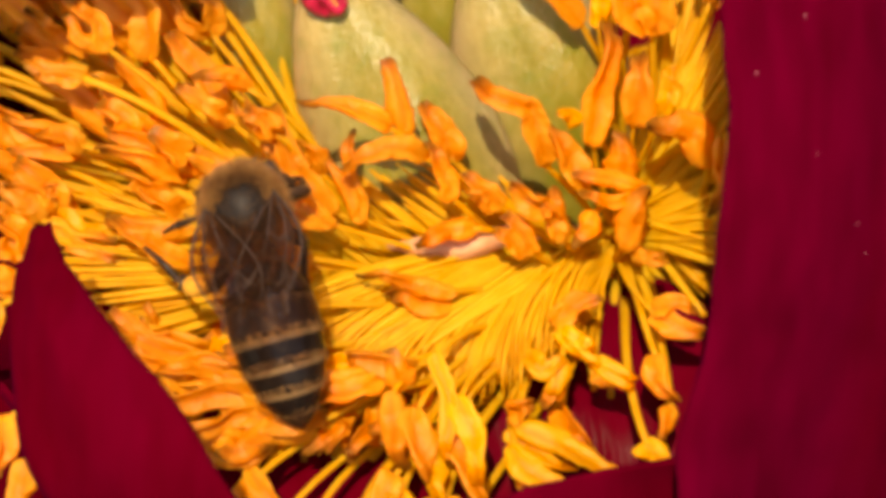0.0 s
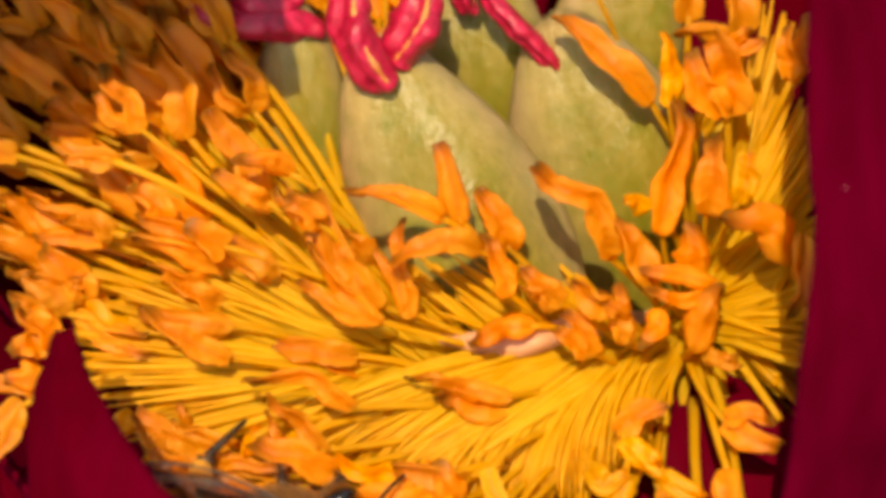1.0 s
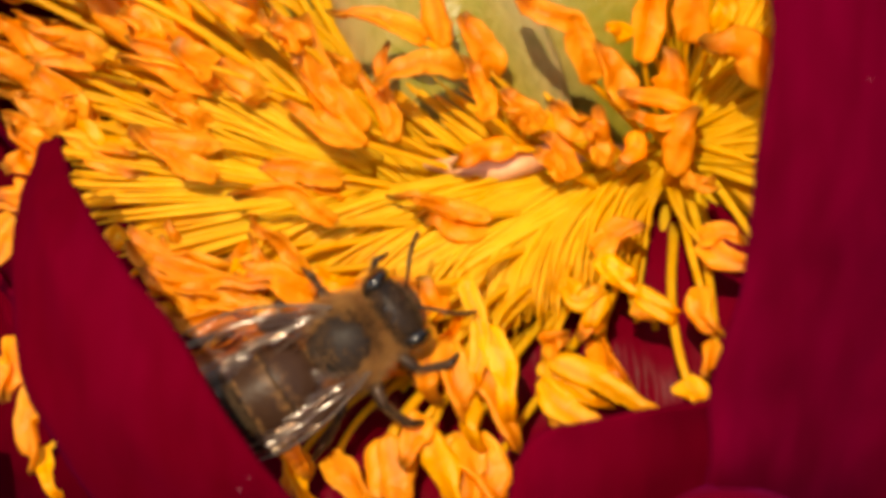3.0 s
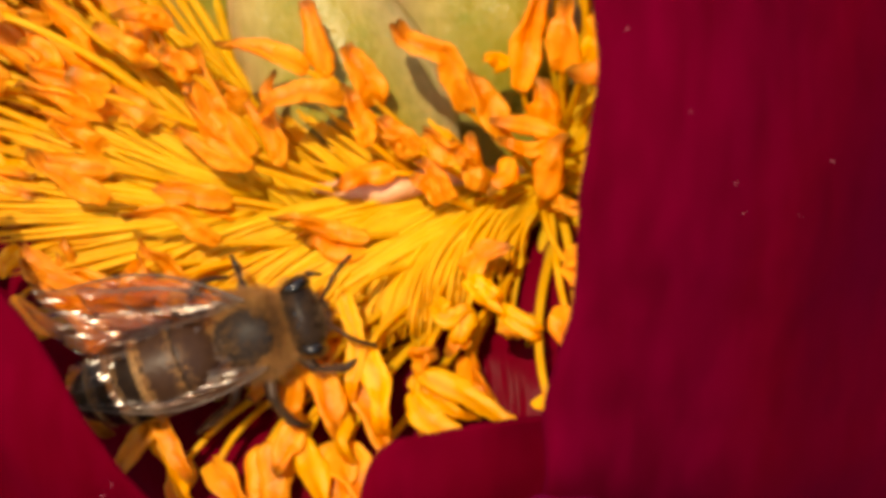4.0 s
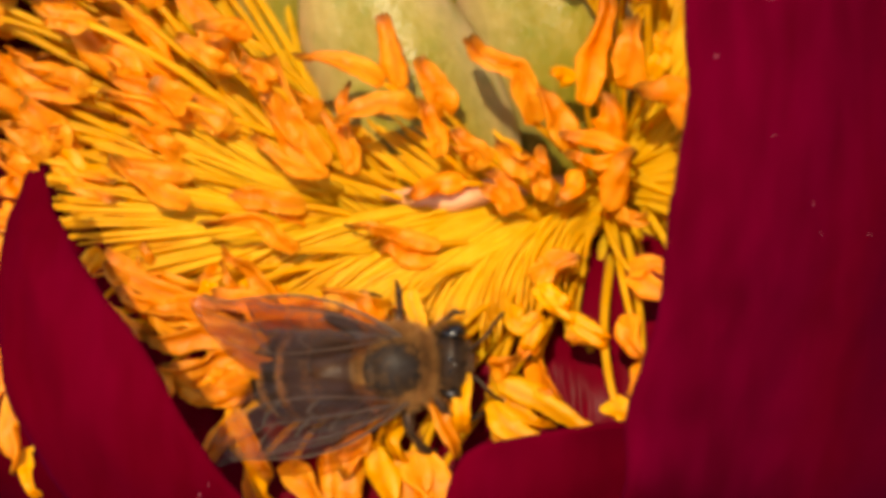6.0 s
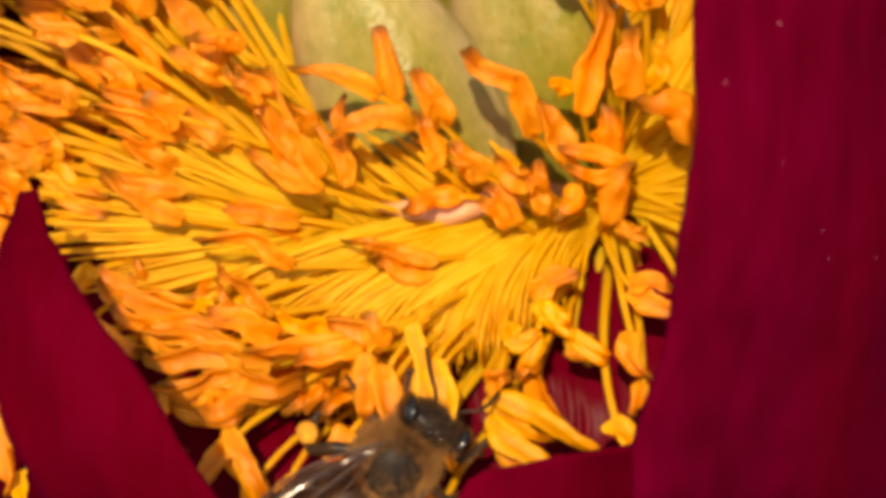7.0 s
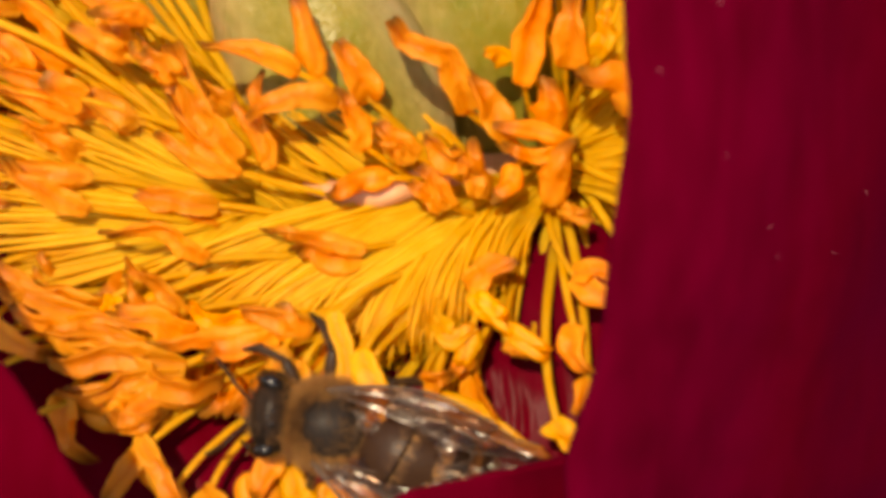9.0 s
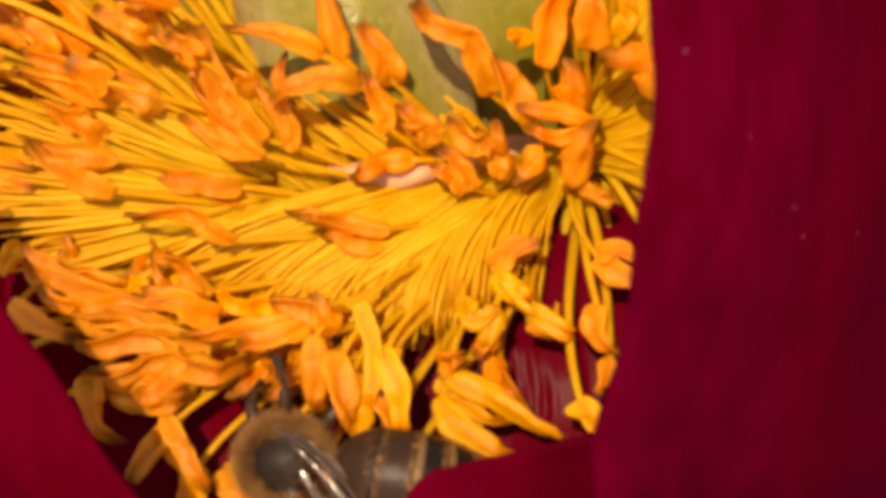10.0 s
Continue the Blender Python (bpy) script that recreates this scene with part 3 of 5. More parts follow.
def stamen(base, tip, width=1.2, bend=0.1, young=False, thin=1.0):
    """A stamen: its anther between two places on the slope, its filament from the ring round the carpels."""
    rng = rng_stamen
    a, b = P(*base), P(*tip)
    out = a - BASE
    flat = Vector((out.x, out.y, 0)).normalized()
    turn = foot_turn(math.atan2(flat.y, flat.x)) + rng.uniform(-0.03, 0.03)
    layer = rng.uniform(0, 1)
    ring_r = 0.0064 + 0.0012 * layer
    foot = BASE + Vector((math.cos(turn) * ring_r * 1.15, math.sin(turn) * ring_r, 0.0022 - 0.0030 * layer))
    reach = (a - foot).length
    front = 215 < math.degrees(math.atan2(flat.y, flat.x)) % 360 < 290
    if front:
        foot.z -= 0.0012
    lift = (Vector((math.cos(turn) * 0.25, math.sin(turn) * 0.25, 0.04 if front else 0.60 - 0.30 * layer)) + (a - foot).normalized() * 0.7).normalized()
    arrive = ((b - a).normalized() * 0.45 + (a - foot).normalized() + Vector((0, 0, -0.30))).normalized()
    line = [foot, foot + lift * reach * 0.36, a - arrive * reach * (0.22 if front else 0.36), a + (b - a) * 0.10]
    radius = 0.00019 * thin * rng.uniform(0.9, 1.25)
    fil = bmesh.new()
    sweep(fil, lambda t: bezier(line, t), lambda t, g: (radius * (1.35 - 0.55 * t) * math.cos(g), radius * (1.1 - 0.4 * t) * math.sin(g)), 7, 18)
    filament = part("filament", fil, FILAMENT, peony, origin=foot)
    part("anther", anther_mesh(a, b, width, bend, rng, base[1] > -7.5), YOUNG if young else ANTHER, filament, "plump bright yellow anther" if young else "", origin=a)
    stamens.append(filament)
    return filament


stamen((-1.75, 5.49, -2.80), (-2.68, 9.29, -2.00), 1.25, 0.10)
stamen((0.45, 4.35, -4.90), (-1.00, 7.21, -4.10), 1.61, 0.25)
stamen((-2.40, 5.76, -1.80), (-6.86, 7.00, -1.00), 1.13, 0.20)
stamen((-0.73, 4.42, -2.10), (-4.87, 3.74, -1.30), 1.19, 0.35)
stamen((-3.96, 1.19, -3.70), (-4.97, 5.55, -2.90), 1.26, 0.10)
stamen((-5.48, 1.53, -3.50), (-8.70, 6.76, -2.70), 1.81, 0.10)
stamen((-5.33, 0.95, -2.50), (-8.69, 4.15, -1.70), 1.14, 0.15)
stamen((-10.46, 6.10, -4.80), (-13.36, 10.58, -4.00), 1.61, 0.10)
stamen((-13.26, 5.43, -4.30), (-16.60, 9.29, -3.50), 1.44, 0.15)
stamen((-15.76, 5.43, -4.30), (-20.28, 9.10, -3.50), 1.55, 0.10)
stamen((0.49, 2.26, -2.60), (-0.59, 5.03, -1.80), 1.14, 0.10)
stamen((2.83, 1.99, -2.40), (0.84, 3.32, -1.60), 1.52, 0.10)
stamen((5.07, 1.86, -1.70), (3.24, 3.24, -0.90), 1.29, 0.10)
stamen((5.65, 0.25, -2.40), (5.01, 2.86, -1.60), 1.47, 0.10)
stamen((4.31, -0.30, -2.90), (2.74, 1.44, -2.10), 1.36, 0.10)
stamen((5.04, 4.00, -3.20), (1.11, 7.64, -2.40), 1.42, 0.30)
stamen((6.99, 2.90, -2.90), (5.17, 5.94, -2.10), 1.53, 0.10)
stamen((7.37, 5.06, -6.30), (8.63, 11.18, -5.50), 1.52, 0.10)
stamen((7.05, 6.55, -5.80), (5.60, 6.72, -5.00), 1.12, 0.00, True)
stamen((9.45, 6.24, -5.30), (9.46, 9.46, -4.50), 1.68, 0.30)
stamen((10.76, 6.55, -4.50), (11.12, 8.89, -3.70), 1.11, 0.10, True)
stamen((13.04, 3.98, -2.80), (9.77, 5.85, -2.00), 1.74, 0.35)
stamen((8.81, 3.22, -4.40), (8.55, 5.58, -3.60), 1.72, 0.10)
stamen((10.00, 2.81, -2.90), (6.07, 3.33, -2.10), 1.15, 0.10)
stamen((8.65, -0.11, -3.10), (9.72, 2.88, -2.30), 1.59, 0.10)
stamen((7.38, 1.80, -2.60), (6.16, 0.35, -1.80), 1.09, 0.10)
stamen((9.21, -0.19, -3.90), (10.89, -0.52, -3.10), 1.16, 0.20)
stamen((1.73, 1.04, -3.20), (-1.31, 0.27, -2.40), 1.15, 0.10)
stamen((0.62, -2.18, -1.50), (-3.76, -0.80, -0.70), 0.91, 0.05)
stamen((0.37, -2.32, -2.30), (-2.48, -1.95, -1.50), 1.52, 0.10)
stamen((-6.37, -0.53, -3.70), (-10.23, 0.13, -2.90), 1.26, 0.15)
stamen((-6.22, -0.92, -4.40), (-8.68, -0.56, -3.60), 1.38, 0.10)
stamen((-11.81, -0.63, -0.90), (-15.46, 1.63, -0.10), 1.12, 0.20)
stamen((-18.96, 1.38, -2.30), (-15.12, -0.32, -1.50), 1.08, 0.10)
stamen((-7.19, -5.04, 0.20), (-9.95, -2.59, 1.00), 1.22, 0.10)
stamen((-13.39, -4.63, -1.80), (-14.25, -2.72, -1.00), 1.13, 0.05)
stamen((-10.74, -4.96, -0.30), (-15.26, -3.50, 0.50), 1.38, 0.10)
stamen((-10.90, -5.48, 0.10), (-15.43, -3.53, 0.90), 1.32, 0.10)
stamen((-6.24, -2.67, -0.10), (-10.92, -1.43, 0.70), 1.17, 0.30)
stamen((-3.17, -5.49, -0.30), (-6.91, -5.08, 0.50), 0.96, 0.05, True)
stamen((-6.91, -5.92, 0.30), (-10.49, -4.94, 1.10), 1.43, 0.20)
stamen((-8.78, -6.36, 0.50), (-13.67, -6.07, 1.30), 1.16, 0.10)
stamen((-10.76, -6.95, -0.10), (-15.04, -4.76, 0.70), 1.06, 0.10)
stamen((-7.09, -7.30, 0.70), (-13.05, -7.70, 1.50), 1.95, 0.10)
stamen((-7.40, -8.76, 0.10), (-12.19, -8.57, 0.90), 1.69, 0.15)
stamen((-5.96, -8.31, 0.90), (-10.41, -9.68, 1.70), 1.47, 0.20)
stamen((-2.80, -6.03, 0.70), (-5.94, -6.87, 1.50), 1.31, 0.20)
stamen((-1.10, -8.11, 0.90), (-3.45, -8.36, 1.70), 1.15, 0.30)
stamen((-2.93, -5.86, 0.90), (-8.40, -6.46, 1.70), 1.15, 0.10)
stamen((-7.92, -9.46, 0.50), (-12.35, -8.24, 1.30), 1.21, 0.20)
stamen((-11.70, -6.73, 0.70), (-14.87, -4.52, 1.50), 1.05, 0.10)
stamen((-12.66, -4.84, 0.30), (-15.56, -3.08, 1.10), 1.21, 0.10)
stamen((-1.23, -5.60, 0.30), (-4.47, -4.77, 1.10), 1.32, 0.10)
stamen((2.99, -7.59, 0.70), (4.01, -7.03, 1.50), 1.21, 0.10)
stamen((3.22, -8.06, 0.90), (8.57, -10.83, 1.80), 1.30, 0.10, True)
stamen((3.01, -9.11, 1.30), (6.54, -11.64, 2.10), 1.35, 0.15, True)
stamen((4.81, -10.84, 0.90), (6.24, -12.21, 1.70), 1.05, 0.05, True)
stamen((-9.04, -10.03, 2.10), (-6.86, -13.23, 2.90), 1.09, 0.15)
stamen((-8.83, -10.71, 1.90), (-10.45, -12.87, 2.70), 1.14, 0.20)
stamen((5.35, -3.77, -0.40), (7.49, -5.44, 0.40), 1.20, 0.18, True)
stamen((7.09, -5.16, 0.20), (9.02, -6.34, 0.60), 1.00, 0.10, True)
stamen((5.13, -3.54, -1.10), (7.43, -2.28, -0.50), 1.30, 0.10)
stamen((5.58, -6.54, 0.20), (4.70, -7.36, 0.60), 0.95, 0.25)
stamen((7.00, -5.87, -0.20), (7.85, -6.39, 0.20), 1.00, 0.15)
stamen((3.88, -4.97, 0.20), (5.79, -5.26, 0.90), 1.15, 0.30, True)
stamen((5.52, -5.02, 0.80), (5.07, -6.84, 1.00), 1.05, 0.20, True)
stamen((1.17, -6.93, 0.60), (0.33, -8.32, 1.20), 1.05, 0.25, True)
stamen((-0.42, -4.79, 1.70), (0.10, -9.67, 2.50), 0.94, 0.05, True)
stamen((0.62, -6.79, 1.90), (1.70, -10.81, 2.70), 1.30, 0.15, True)
stamen((3.39, -10.46, 1.00), (6.05, -12.00, 1.70), 1.10, 0.15)
stamen((2.92, -8.45, 0.50), (5.99, -10.46, 1.10), 1.10, 0.10, True)
stamen((9.22, -8.78, 2.30), (10.43, -10.14, 3.10), 1.34, 0.10, True)
stamen((9.84, -3.06, -1.30), (12.48, -3.76, -0.50), 1.45, 0.20)
stamen((9.98, -5.02, -0.10), (10.95, -7.21, 0.70), 1.22, 0.30)
stamen((10.74, -7.38, 0.30), (10.25, -8.89, 1.10), 1.00, 0.20)
stamen((-1.69, -6.57, 0.50), (-2.59, -4.74, 1.30), 1.37, 0.20)
stamen((-2.46, -6.50, 1.50), (-2.18, -10.07, 2.30), 1.41, 0.20)
stamen((-1.28, -7.27, 1.70), (-0.62, -10.57, 2.50), 1.56, 0.20)
stamen((-2.21, -10.38, 1.70), (-3.08, -12.46, 2.50), 1.30, 0.10)
stamen((-0.93, -8.20, 1.60), (-0.25, -11.97, 2.40), 1.35, 0.10, True)
stamen((0.25, -7.48, 1.40), (2.12, -12.21, 2.20), 1.40, 0.08)
stamen((-2.10, -11.09, 1.60), (-0.46, -15.08, 2.40), 1.50, 0.12, True)
stamen((-0.06, -11.59, 1.20), (1.75, -14.87, 2.00), 2.20, 0.10)
stamen((0.56, -14.15, 1.80), (1.05, -16.45, 2.40), 1.20, 0.10)
stamen((-4.11, -11.93, 0.80), (-2.66, -16.83, 1.20), 2.00, 0.05)
stamen((-0.54, -11.55, 1.10), (0.35, -16.00, 1.90), 2.20, 0.05)
stamen((-8.98, -10.68, 1.30), (-6.76, -15.13, 2.10), 1.05, 0.10, True)
stamen((-6.22, -12.63, 1.10), (-3.81, -15.03, 1.90), 1.50, 0.20)
stamen((-3.77, -11.59, 0.90), (-2.99, -16.07, 1.70), 1.80, 0.10)
stamen((-7.65, -12.63, 0.70), (-7.71, -15.79, 1.50), 1.50, 0.20)
stamen((-12.58, -8.45, 0.70), (-11.44, -11.44, 1.50), 1.31, 0.10)
stamen((-11.57, -8.93, 0.90), (-7.86, -9.48, 1.70), 1.73, 0.10)
stamen((-10.29, -6.71, 0.70), (-5.77, -8.06, 1.50), 1.58, 0.15)
stamen((-13.11, -5.76, 0.50), (-8.56, -6.31, 1.30), 1.16, 0.10)
stamen((-16.20, -5.36, 0.30), (-12.96, -6.79, 1.10), 1.16, 0.15)
stamen((-16.07, -3.12, -1.30), (-16.97, -4.35, -0.50), 1.34, 0.10, True)
stamen((-8.28, -4.08, 0.10), (-9.21, -5.01, 0.90), 0.95, 0.10, True)
stamen((-10.44, -4.16, 0.30), (-10.54, -5.05, 1.10), 0.95, 0.10, True)
stamen((-13.02, 10.71, -6.30), (-16.20, 15.20, -5.50), 1.80, 0.15)
stamen((-15.44, 9.63, -6.30), (-19.67, 13.08, -5.50), 1.52, 0.15)
stamen((-15.96, 10.49, -7.80), (-19.87, 15.45, -7.00), 1.66, 0.20)
stamen((-18.42, 9.43, -5.30), (-21.14, 10.53, -4.50), 1.56, 0.10)
stamen((-19.60, 8.70, -7.30), (-22.95, 14.72, -6.50), 1.54, 0.10)
stamen((-20.96, 10.55, -7.30), (-25.08, 14.96, -6.50), 1.59, 0.10)
stamen((-21.78, 7.85, -6.30), (-25.31, 10.94, -5.50), 1.69, 0.10)
stamen((-22.82, 12.74, -8.30), (-26.13, 13.45, -7.50), 1.72, 0.10)
stamen((-17.25, 4.64, -3.30), (-21.33, 5.69, -2.50), 1.31, 0.15)
stamen((-18.48, 2.99, -3.30), (-22.96, 4.65, -2.50), 1.37, 0.10)
stamen((-17.59, 1.67, -2.90), (-22.06, 3.01, -2.10), 1.47, 0.10)
stamen((-12.38, 3.30, -2.70), (-16.60, 4.90, -1.90), 1.36, 0.30)
stamen((-13.11, 2.47, -2.10), (-15.29, 3.79, -1.30), 1.24, 0.20)
stamen((-9.96, 3.04, -3.10), (-13.41, 5.05, -2.30), 1.48, 0.10)
stamen((-9.63, 3.29, -2.50), (-12.25, 4.89, -1.70), 1.36, 0.15)
stamen((-5.88, 3.60, -3.50), (-6.92, 5.07, -2.70), 1.37, 0.20)
stamen((-11.69, 0.84, -1.50), (-15.87, 1.63, -0.70), 1.24, 0.15)
stamen((-19.66, -2.14, -2.30), (-22.73, -1.59, -1.50), 1.19, 0.10)
stamen((-19.97, -7.60, 2.70), (-20.27, -10.37, 3.50), 1.13, 0.10)
stamen((-18.81, -9.39, 3.70), (-18.30, -13.27, 4.50), 1.33, 0.10)
stamen((-18.24, -12.14, 4.20), (-17.57, -14.24, 5.00), 0.76, 0.05, True)
stamen((-20.45, -8.55, 2.70), (-21.69, -11.33, 3.50), 1.29, 0.10)
stamen((-20.87, -2.45, -0.30), (-22.89, -5.36, 0.50), 1.33, 0.10)
stamen((7.11, 11.44, -7.40), (2.46, 15.38, -7.00), 1.56, 0.20)
stamen((10.47, 10.62, -5.30), (9.01, 14.41, -4.50), 2.29, 0.15)
stamen((7.79, 10.99, -6.30), (7.55, 14.36, -5.50), 1.24, 0.10, True)
stamen((9.95, 13.16, -4.80), (11.81, 14.21, -4.00), 1.22, 0.20)
stamen((10.58, 13.55, -4.80), (7.94, 14.23, -4.00), 1.22, 0.30)
stamen((11.26, 14.46, -6.30), (10.60, 18.01, -5.50), 1.69, 0.10)
stamen((8.82, 15.16, -8.30), (8.45, 18.51, -7.50), 1.61, 0.10)
stamen((13.37, 12.14, -6.30), (13.73, 15.45, -5.50), 1.69, 0.10)
stamen((12.34, 6.11, -3.80), (10.11, 5.71, -3.00), 1.21, 0.20)
stamen((13.51, 5.12, -1.30), (13.32, 1.69, -0.50), 1.34, 0.15)
stamen((4.55, 16.45, -8.30), (1.84, 18.46, -7.50), 1.61, 0.10)
stamen((-12.70, 14.53, -9.30), (-15.06, 17.66, -8.50), 1.74, 0.10)
stamen((-17.88, 15.30, -9.30), (-20.74, 18.16, -8.50), 1.74, 0.10)
# the blades behind the tip of the pointed petal
stamen((-15.90, -0.03, -2.60), (-18.37, 1.71, -1.80), 1.50, 0.15, True)
stamen((-18.46, 1.84, -2.20), (-20.46, 4.18, -1.40), 1.70, 0.15)
stamen((-19.12, 1.23, -1.60), (-21.17, 2.95, -0.80), 1.60, 0.15)
stamen((-19.50, 0.50, -1.20), (-21.32, 1.36, -0.40), 1.50, 0.15)
stamen((-19.87, 0.11, -1.60), (-21.54, -0.25, -0.80), 1.50, 0.15)
stamen((-20.23, -1.15, -1.80), (-21.83, -1.74, -1.00), 1.40, 0.15)
stamen((-18.94, 2.32, -3.00), (-21.14, 2.61, -2.20), 1.70, 0.15)


def inner_stamens():
    """The stamens that fill the wreath between and behind the others."""
    rng = random.Random(29)
    made = 0
    while made < 165:
        turn = rng.choice((rng.uniform(135, 215), rng.uniform(135, 410), rng.uniform(200, 290)))
        front = 195 < turn < 345
        if 264 < turn < 335 and rng.random() < 0.95:
            continue
        made += 1
        turn = radians(turn)
        reach = rng.uniform(7, 13) if front else rng.uniform(8, 15)
        z = -8.5 + (rng.uniform(0.2, 3.4) if front else rng.uniform(2.0, 7.5))
        x, y = 1.5 + math.cos(turn) * (6.5 + reach), 12.5 + math.sin(turn) * (6.0 + reach) * 0.95
        d = Vector((math.cos(turn) + rng.uniform(-0.5, 0.5), math.sin(turn) + rng.uniform(-0.5, 0.5), rng.uniform(-0.3, 0.5))).normalized() * rng.uniform(2.6, 4.0)
        a, b = SLOPE.inverted() @ Vector((x, y, z)), SLOPE.inverted() @ (Vector((x, y, z)) + d)
        stamen(tuple(a), tuple(b), rng.uniform(0.9, 1.3), rng.uniform(0, 0.2))

    # the overlapping ones above the left fan, their tips turned up the slope
    for k in range(16):
        u, v = rng.uniform(-19, -7.5), rng.uniform(1.5, 9.5)
        if v < 3.5 and u > -12:
            continue
        w = rng.uniform(-3.2, -0.8)
        a = Vector((u, v, w))
        b = a + Vector((rng.uniform(-3.0, -1.4), rng.uniform(0.4, 2.6), rng.uniform(0.2, 1.4)))
        stamen(tuple(a), tuple(b), rng.uniform(1.0, 1.5), rng.uniform(0.05, 0.25))
    # the crowded ones behind, on the left of the carpels
    for _ in range(60):
        turn = radians(rng.uniform(112, 176))
        reach, z = rng.uniform(5, 17), -8.5 + rng.uniform(0.5, 7.5)
        x, y = 1.5 + math.cos(turn) * (6.5 + reach), 12.5 + math.sin(turn) * (6.0 + reach) * 0.95
        z += 0.25 * reach
        d = Vector((math.cos(turn) + rng.uniform(-0.5, 0.5), math.sin(turn) + rng.uniform(-0.5, 0.5), rng.uniform(0.1, 0.9))).normalized() * rng.uniform(2.6, 4.0)
        a, b = SLOPE.inverted() @ Vector((x, y, z)), SLOPE.inverted() @ (Vector((x, y, z)) + d)
        stamen(tuple(a), tuple(b), rng.uniform(0.9, 1.3), rng.uniform(0, 0.2))
    # the crowded outer ones by the pointed petal
    for _ in range(16):
        a = Vector((rng.uniform(-25, -19), rng.uniform(3.0, 9.5), rng.uniform(-6.0, -3.0)))
        b = a + Vector((rng.uniform(-4.0, -2.0), rng.uniform(-0.6, 2.6), rng.uniform(0.0, 1.2)))
        stamen(tuple(a), tuple(b), rng.uniform(1.1, 1.6), rng.uniform(0.05, 0.3))
    # the long, loose blades above the left fan
    for _ in range(46):
        u, v = rng.uniform(-25, -11), rng.uniform(8, 19)
        w = -4.5 - 0.32 * (v - 8) + rng.uniform(-1.5, 1.2)
        a = Vector((u, v, w))
        b = a + Vector((rng.uniform(-4.2, -1.2), rng.uniform(1.5, 4.6), rng.uniform(0.0, 1.6)))
        stamen(tuple(a), tuple(b), rng.uniform(1.2, 1.7), rng.uniform(0.05, 0.3))


inner_stamens()


def filament_mass():
    """The packed lower filaments of the wreath, too many to tell apart."""
    rng = random.Random(41)
    bm = bmesh.new()
    for first, last, count, near, far in ((122, 150, 140, 12.0, 19.0), (150, 226, 140, 10.5, 18.5), (226, 260, 210, 15.0, 19.0), (260, 288, 60, 12.5, 16.0), (288, 322, 16, 12.5, 17), (322, 410, 200, 12.5, 16.0)):
        for k in range(count):
            bearing = radians(first + (last - first) * (k + rng.random()) / count)
            turn = foot_turn(bearing) + rng.uniform(-0.035, 0.035)
            layer = rng.uniform(0.1, 1.4)
            ring_r = 0.0064 + 0.0010 * layer
            foot = BASE + Vector((math.cos(turn) * ring_r * 1.15, math.sin(turn) * ring_r, 0.0022 - 0.0024 * layer))
            r = rng.uniform(near, far) * 0.001
            end = BASE + Vector((math.cos(bearing) * r, math.sin(bearing) * r, (0.0015 if first in (226, 260) else 0.0034) - 0.0032 * layer + rng.uniform(-0.0004, 0.0006)))
            reach = (end - foot).length
            lift = (Vector((math.cos(turn) * 0.45, math.sin(turn) * 0.45, 0.10 if first in (226, 260) else 0.75 - 0.30 * layer)) + (end - foot).normalized() * 0.5).normalized()
            go = ((end - foot).normalized() + Vector((0, 0, -0.35))).normalized()
            line = [foot, foot + lift * reach * 0.34, end - go * reach * 0.34, end]
            radius = 0.00023 * rng.uniform(0.80, 1.30)
            sweep(bm, lambda t: bezier(line, t), lambda t, g: (radius * (1.3 - 0.5 * t) * math.cos(g), radius * (1.1 - 0.4 * t) * math.sin(g)), 6, 10)
    # the smooth combed fans at the front: roots and ends as places on the slope
    fans = (
        (((7.4, -0.2, -8.6), (8.4, 0.1, -8.6), (9.6, 0.4, -9.0)),
         ((-8.8, -4.6, -2.6), (-4.6, -5.3, -2.0), (-1.3, -6.3, -1.6), (1.4, -6.3, -1.4), (3.4, -5.6, -1.4), (4.9, -4.6, -1.6), (6.2, -3.8, -2.0)), 1900, (-0.26, 0.06, 0.25)),
        (((-5.2, 0.2, -5.6), (-6.2, -0.6, -5.0), (-6.0, -1.4, -4.8), (-4.6, -2.0, -5.0)),
         ((-10.4, 5.3, -4.2), (-13.6, 4.3, -3.0), (-16.4, 2.3, -2.0), (-18.0, -0.3, -1.4), (-16.0, -3.4, -1.2), (-11.5, -5.4, -1.2), (-6.0, -6.2, -1.8)), 230, (0.0, 0.0, 0.12)),
        (((-2.7, -1.9, -7.0), (0.5, -1.0, -7.2), (4.6, -0.4, -7.8), (6.4, -0.2, -8.0)), ((-10.2, 3.3, -5.0), (-5.6, 3.2, -4.9), (-2.4, 3.3, -4.8), (0.6, 2.9, -5.0), (3.6, 2.8, -5.6)), 150, (0.02, 0.03, 0.10)),
        (((9.7, 0.8, -9.0), (10.0, 2.0, -9.5), (10.4, 3.6, -10.0)), ((14.4, -0.6, -4.0), (15.0, 2.5, -4.0), (15.0, 5.6, -5.0), (14.6, 9.0, -6.0), (13.8, 12.6, -8.0), (12.3, 16.2, -9.0)), 190, (0.06, 0.0, 0.10)),
        (((-4.8, -1.8, -4.4), (-1.5, -1.4, -4.8), (2.5, -0.9, -5.4), (6.5, -0.4, -6.4)), ((-9.5, -4.0, -2.4), (-7.5, -4.6, -2.2), (-5.0, -5.2, -2.0), (-2.0, -5.8, -1.8)), 380, (-0.05, 0.02, 0.26)),
    )
